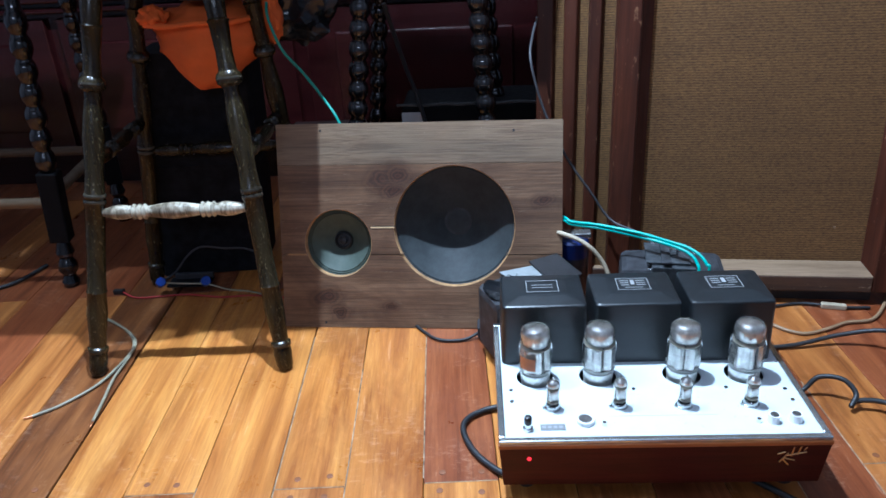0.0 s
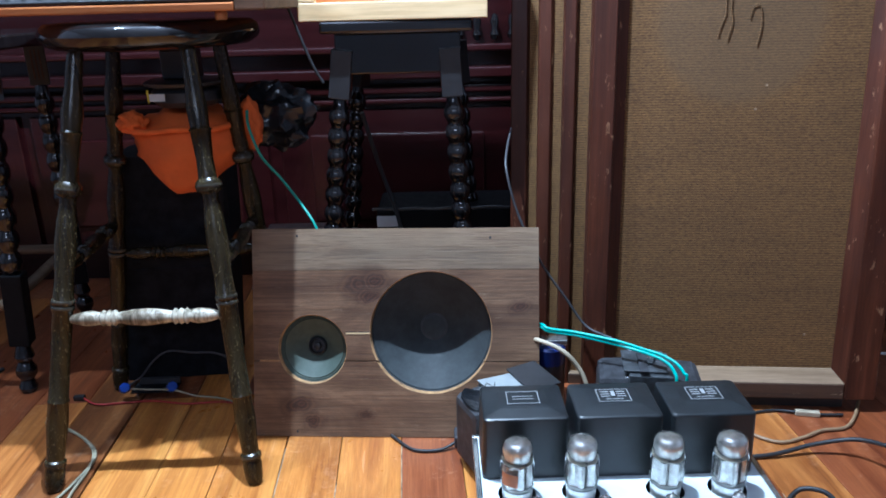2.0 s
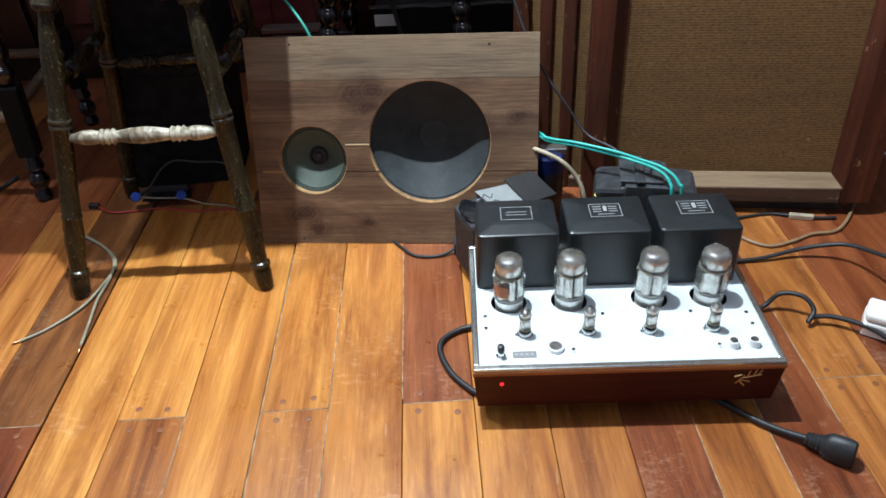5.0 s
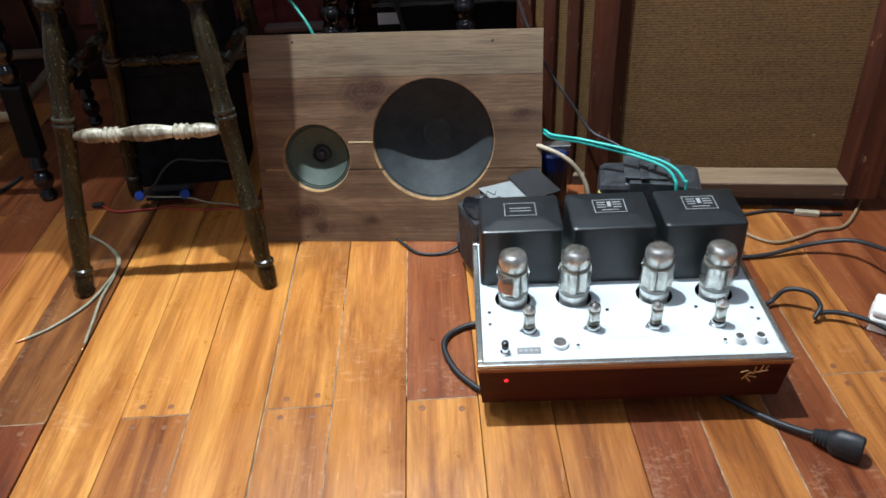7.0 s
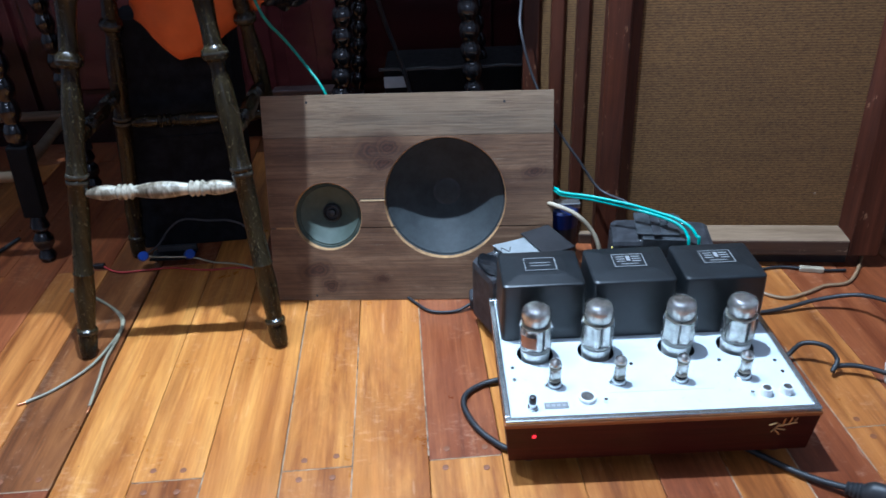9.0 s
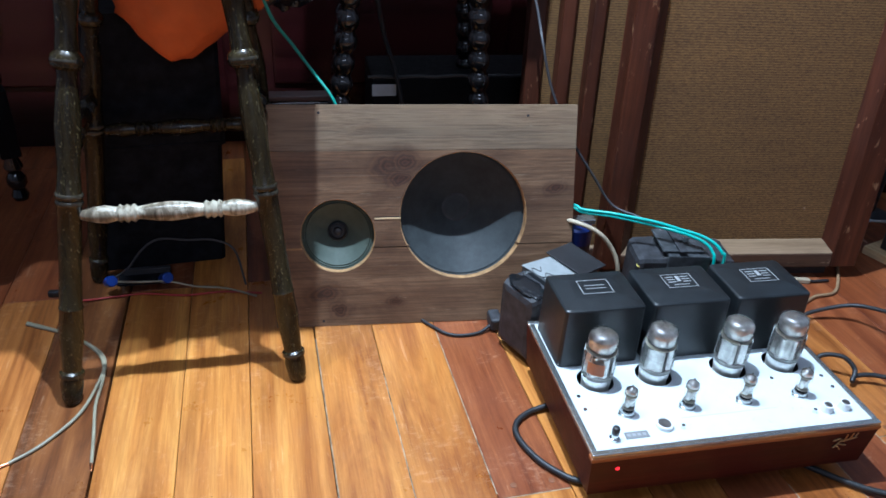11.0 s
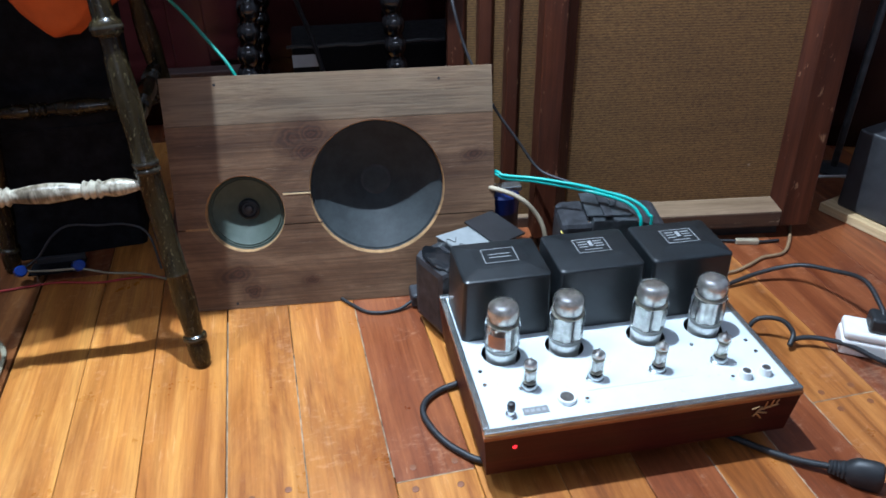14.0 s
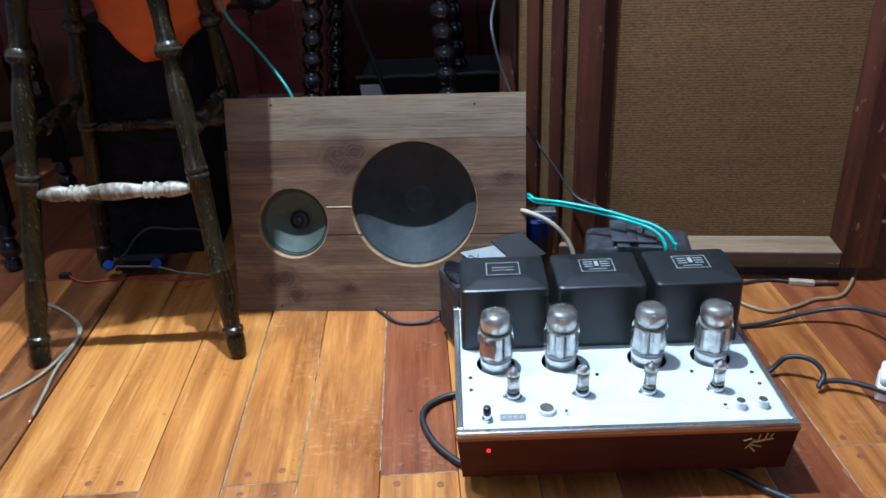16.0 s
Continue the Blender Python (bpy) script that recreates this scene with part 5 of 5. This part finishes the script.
cable("brown_flex", [(0.6, 1.51, 0.006), (0.64, 1.48, 0.004), (0.655, 1.42, 0.004), (0.7, 1.385, 0.004), (0.755, 1.4, 0.004), (0.8, 1.422, 0.004), (0.85, 1.43, 0.004), (0.89, 1.47, 0.004), (0.93, 1.53, 0.005)], 0.0036, BROWN_FLEX, "thin brown flex lying on the planks")
cable("black_flex", [(0.6, 1.47, 0.004), (0.68, 1.49, 0.004), (0.74, 1.5, 0.004), (0.785, 1.487, 0.006), (0.83, 1.478, 0.005), (0.87, 1.478, 0.004)], 0.003, BLACK_RUBBER, "thin black flex below the grille panel")
tagged(part("cream_tag", box(-0.024, 0.024, -0.006, 0.006, 0.0, 0.011, 0.002, m=pose(0.8, 1.484, 0.0, 0, 0, -12)), BEIGE), "cream connector tag on a thin flex", "connector")
cable("thin_cord_behind_baffle", [(-0.07, 1.455, 0.004), (-0.045, 1.42, 0.004), (-0.01, 1.385, 0.004), (0.04, 1.383, 0.004), (0.075, 1.4, 0.012)], 0.0032, BLACK_RUBBER, "thin black cord in front of the baffle")
tagged(part("cord_plug", box(0.068, 0.092, 1.385, 1.425, 0.003, 0.03, 0.005), DUSTY_BLACK), "small dusty black plug beside the transformer", "plug")

STRIP = thing("socket_strip", pose(0.766, 1.127, 0, 0, 0, -30), "white plastic socket strip on the floor", "socket strip")
part("body", box(0.0, 0.24, 0.0, 0.056, 0.0, 0.03, 0.005, 3), WHITE_PLASTIC, STRIP)
part("lid", box(0.001, 0.239, 0.001, 0.055, 0.0305, 0.047, 0.006, 3), WHITE_PLASTIC, STRIP)
part("plug", box(0.035, 0.07, 0.008, 0.048, 0.0475, 0.075, 0.006, 3), BLACK_RUBBER, STRIP, "black plug in the strip")
for x in (0.1, 0.15, 0.2):
    part("socket", lathe([(0.017, 0.0472), (0.017, 0.048)], 24, pose(x, 0.028, 0)), GREY_PAINT, STRIP)

# ---- beyond the panels ----
GBOX = thing("grey_box", pose(1.09, 1.50, 0, 0, 0, -70), "dark grey box on a pale plank", "box")
part("body", box(-0.075, 0.15, -0.0, 0.24, 0.021, 0.205, 0.006, 3), GREY_BOX, GBOX)
part("plank", box(-0.1, 0.2, -0.02, 0.28, 0.0, 0.02, 0.002), PINE, GBOX, "pale plank")
POLE = thing("metal_stand", pose(1.2, 1.77, 0), "scuffed metal stand in the dark", "stand")
part("pole", lathe([(0.0085, 0.012), (0.0085, 0.52), (0.007, 0.524), (0.007, 0.9)], 16), GREY_IRON, POLE, smooth=True)
part("base", lathe([(0.045, 0), (0.045, 0.006), (0.02, 0.011), (0.009, 0.0118)], 32), DUSTY_BLACK, POLE, smooth=True)
cable("white_cord", [(0.98, 1.75, 0.005), (1.03, 1.72, 0.02), (1.09, 1.71, 0.02), (1.15, 1.7, 0.02), (1.26, 1.7, 0.008)], 0.0035, WHITE_PLASTIC, "white cord on the floor beyond the panels")
DARKBOX = thing("dark_cabinet", pose(1.45, 2.05, 0, 0, 0, -20), "dark cabinet in the shadow beyond the panels", "cabinet")
part("body", box(-0.3, 0.3, -0.2, 0.3, 0.0, 0.9, 0.006), DARK_MAHOGANY, DARKBOX)
part("door", box(-0.28, 0.28, -0.215, -0.2005, 0.06, 0.86, 0.004), DARK_MAHOGANY, DARKBOX)

# ---- floor planks ----
TURN_F, GAP = 3.1, 0.0011
SEAMS = [-0.5455, -0.423, -0.312, -0.190, -0.0804, 0.0396, 0.155, 0.2696, 0.383, 0.490, 0.596, 0.708]
left = [SEAMS[0] - 0.1165 * k for k in range(1, 19)]
right = [SEAMS[-1] + 0.1165 * k for k in range(1, 14)]
LINES = sorted(left) + SEAMS + right
FIRST = len(left)
CUTS_ODD, CUTS_EVEN = (-1.61, -0.315, 0.99, 2.285, 2.9), (-1.61, -0.95, 0.345, 1.64, 2.9)
TONES = {(5, 3): RED_PLANK, (-1, 3): DARK_PLANK, (-1, 2): RED_PLANK, (1, 2): BROWN_PLANK, (3, 2): BROWN_PLANK, (11, 3): BROWN_PLANK, (10, 2): BROWN_PLANK, (9, 2): BROWN_PLANK, (8, 2): BROWN_PLANK, (7, 2): BROWN_PLANK, (6, 2): BROWN_PLANK, (11, 2): BROWN_PLANK, (-2, 3): BROWN_PLANK}
PLANKS = {}


def plank_mesh(w, l, mat):
    key = (round(w, 4), round(l, 3), mat.name)
    if key not in PLANKS:
        bm = bmesh.new()
        c, t, x, y = 0.0009, 0.019, w / 2, l / 2
        rows = [[bm.verts.new((sx * (x - i), sy * (y - i), z)) for sx, sy in ((-1, -1), (1, -1), (1, 1), (-1, 1))] for i, z in ((0, -t), (0, -c), (c, 0.0))]
        for a, b in zip(rows, rows[1:]):
            for k in range(4):
                bm.faces.new((a[k], a[(k + 1) % 4], b[(k + 1) % 4], b[k]))
        bm.faces.new(rows[-1])
        bmesh.ops.recalc_face_normals(bm, faces=bm.faces)
        mesh = bpy.data.meshes.new("plank")
        bm.to_mesh(mesh)
        bm.free()
        mesh.materials.append(mat)
        PLANKS[key] = mesh
    return PLANKS[key]


dice = random.Random(11)
turn = pose(0, 0, 0, 0, 0, TURN_F)
for k, (a, b) in enumerate(zip(LINES, LINES[1:])):
    i = k - FIRST
    cuts = CUTS_ODD if i % 2 else CUTS_EVEN
    for j, (c, d) in enumerate(zip(cuts, cuts[1:])):
        mat = TONES.get((i, j + 1)) or (RED_PLANK if i < 3 and c > 1.6 else None) or (GOLD_PLANK if -1 < i < 6 else dice.choice((BROWN_PLANK, RED_PLANK, RED_PLANK) if i > 6 else (BROWN_PLANK, BROWN_PLANK, RED_PLANK) if i < -1 else (GOLD_PLANK, BROWN_PLANK)))
        open_l, open_r = (0.002 if i == 0 else 0.0), (0.001 if i == 2 else 0.0)
        a, b = a + open_l / 2, b - open_r / 2
        ob = new("plank", plank_mesh(b - a - GAP, d - c - GAP, mat))
        ob.parent = floor
        ob.matrix_basis = turn @ pose((a + b) / 2, (c + d) / 2, dice.uniform(-0.0006, 0.0))
plug_mesh = None
for i in range(-3, 13):
    if i % 2 == 0 or not 0 <= i + FIRST < len(LINES) - 1:
        continue
    a, b = LINES[i + FIRST], LINES[i + FIRST + 1]
    for y in (0.99 - 0.021, 0.99 + 0.02):
        for x in (a + 0.03, b - 0.03):
            if plug_mesh is None:
                first = part("wood_plug", lathe([(0.0052, -0.004), (0.0052, 0.0004), (0.004, 0.0006)], 14), PLUG, floor)
                plug_mesh = first.data
                first.matrix_basis = turn @ pose(x, y, 0)
            else:
                ob = new("wood_plug", plug_mesh)
                ob.parent = floor
                ob.matrix_basis = turn @ pose(x + dice.uniform(-0.006, 0.006), y + dice.uniform(-0.004, 0.004), 0)
# pale filler left in some of the joints
for x, y0, y1 in ((SEAMS[2], 0.3, 1.0), (SEAMS[3], 0.8, 1.42), (SEAMS[4], 0.6, 1.3), (SEAMS[5], 1.0, 1.42), (SEAMS[9], 0.7, 0.93), (SEAMS[10], 0.6, 1.1), (SEAMS[11], 0.9, 1.2)):
    ob = part("joint_filler", box(x - 0.0009, x + 0.0009, y0, y1, -0.006, -0.0006), FILLER, floor)
    ob.matrix_basis = turn
for i in (-1, 1, 3, 5, 11):
    a, b = LINES[i + FIRST], LINES[i + FIRST + 1]
    ob = part("joint_filler", box(a + 0.002, b - 0.002, 0.9893, 0.9907, -0.006, -0.0006), FILLER, floor)
    ob.matrix_basis = turn
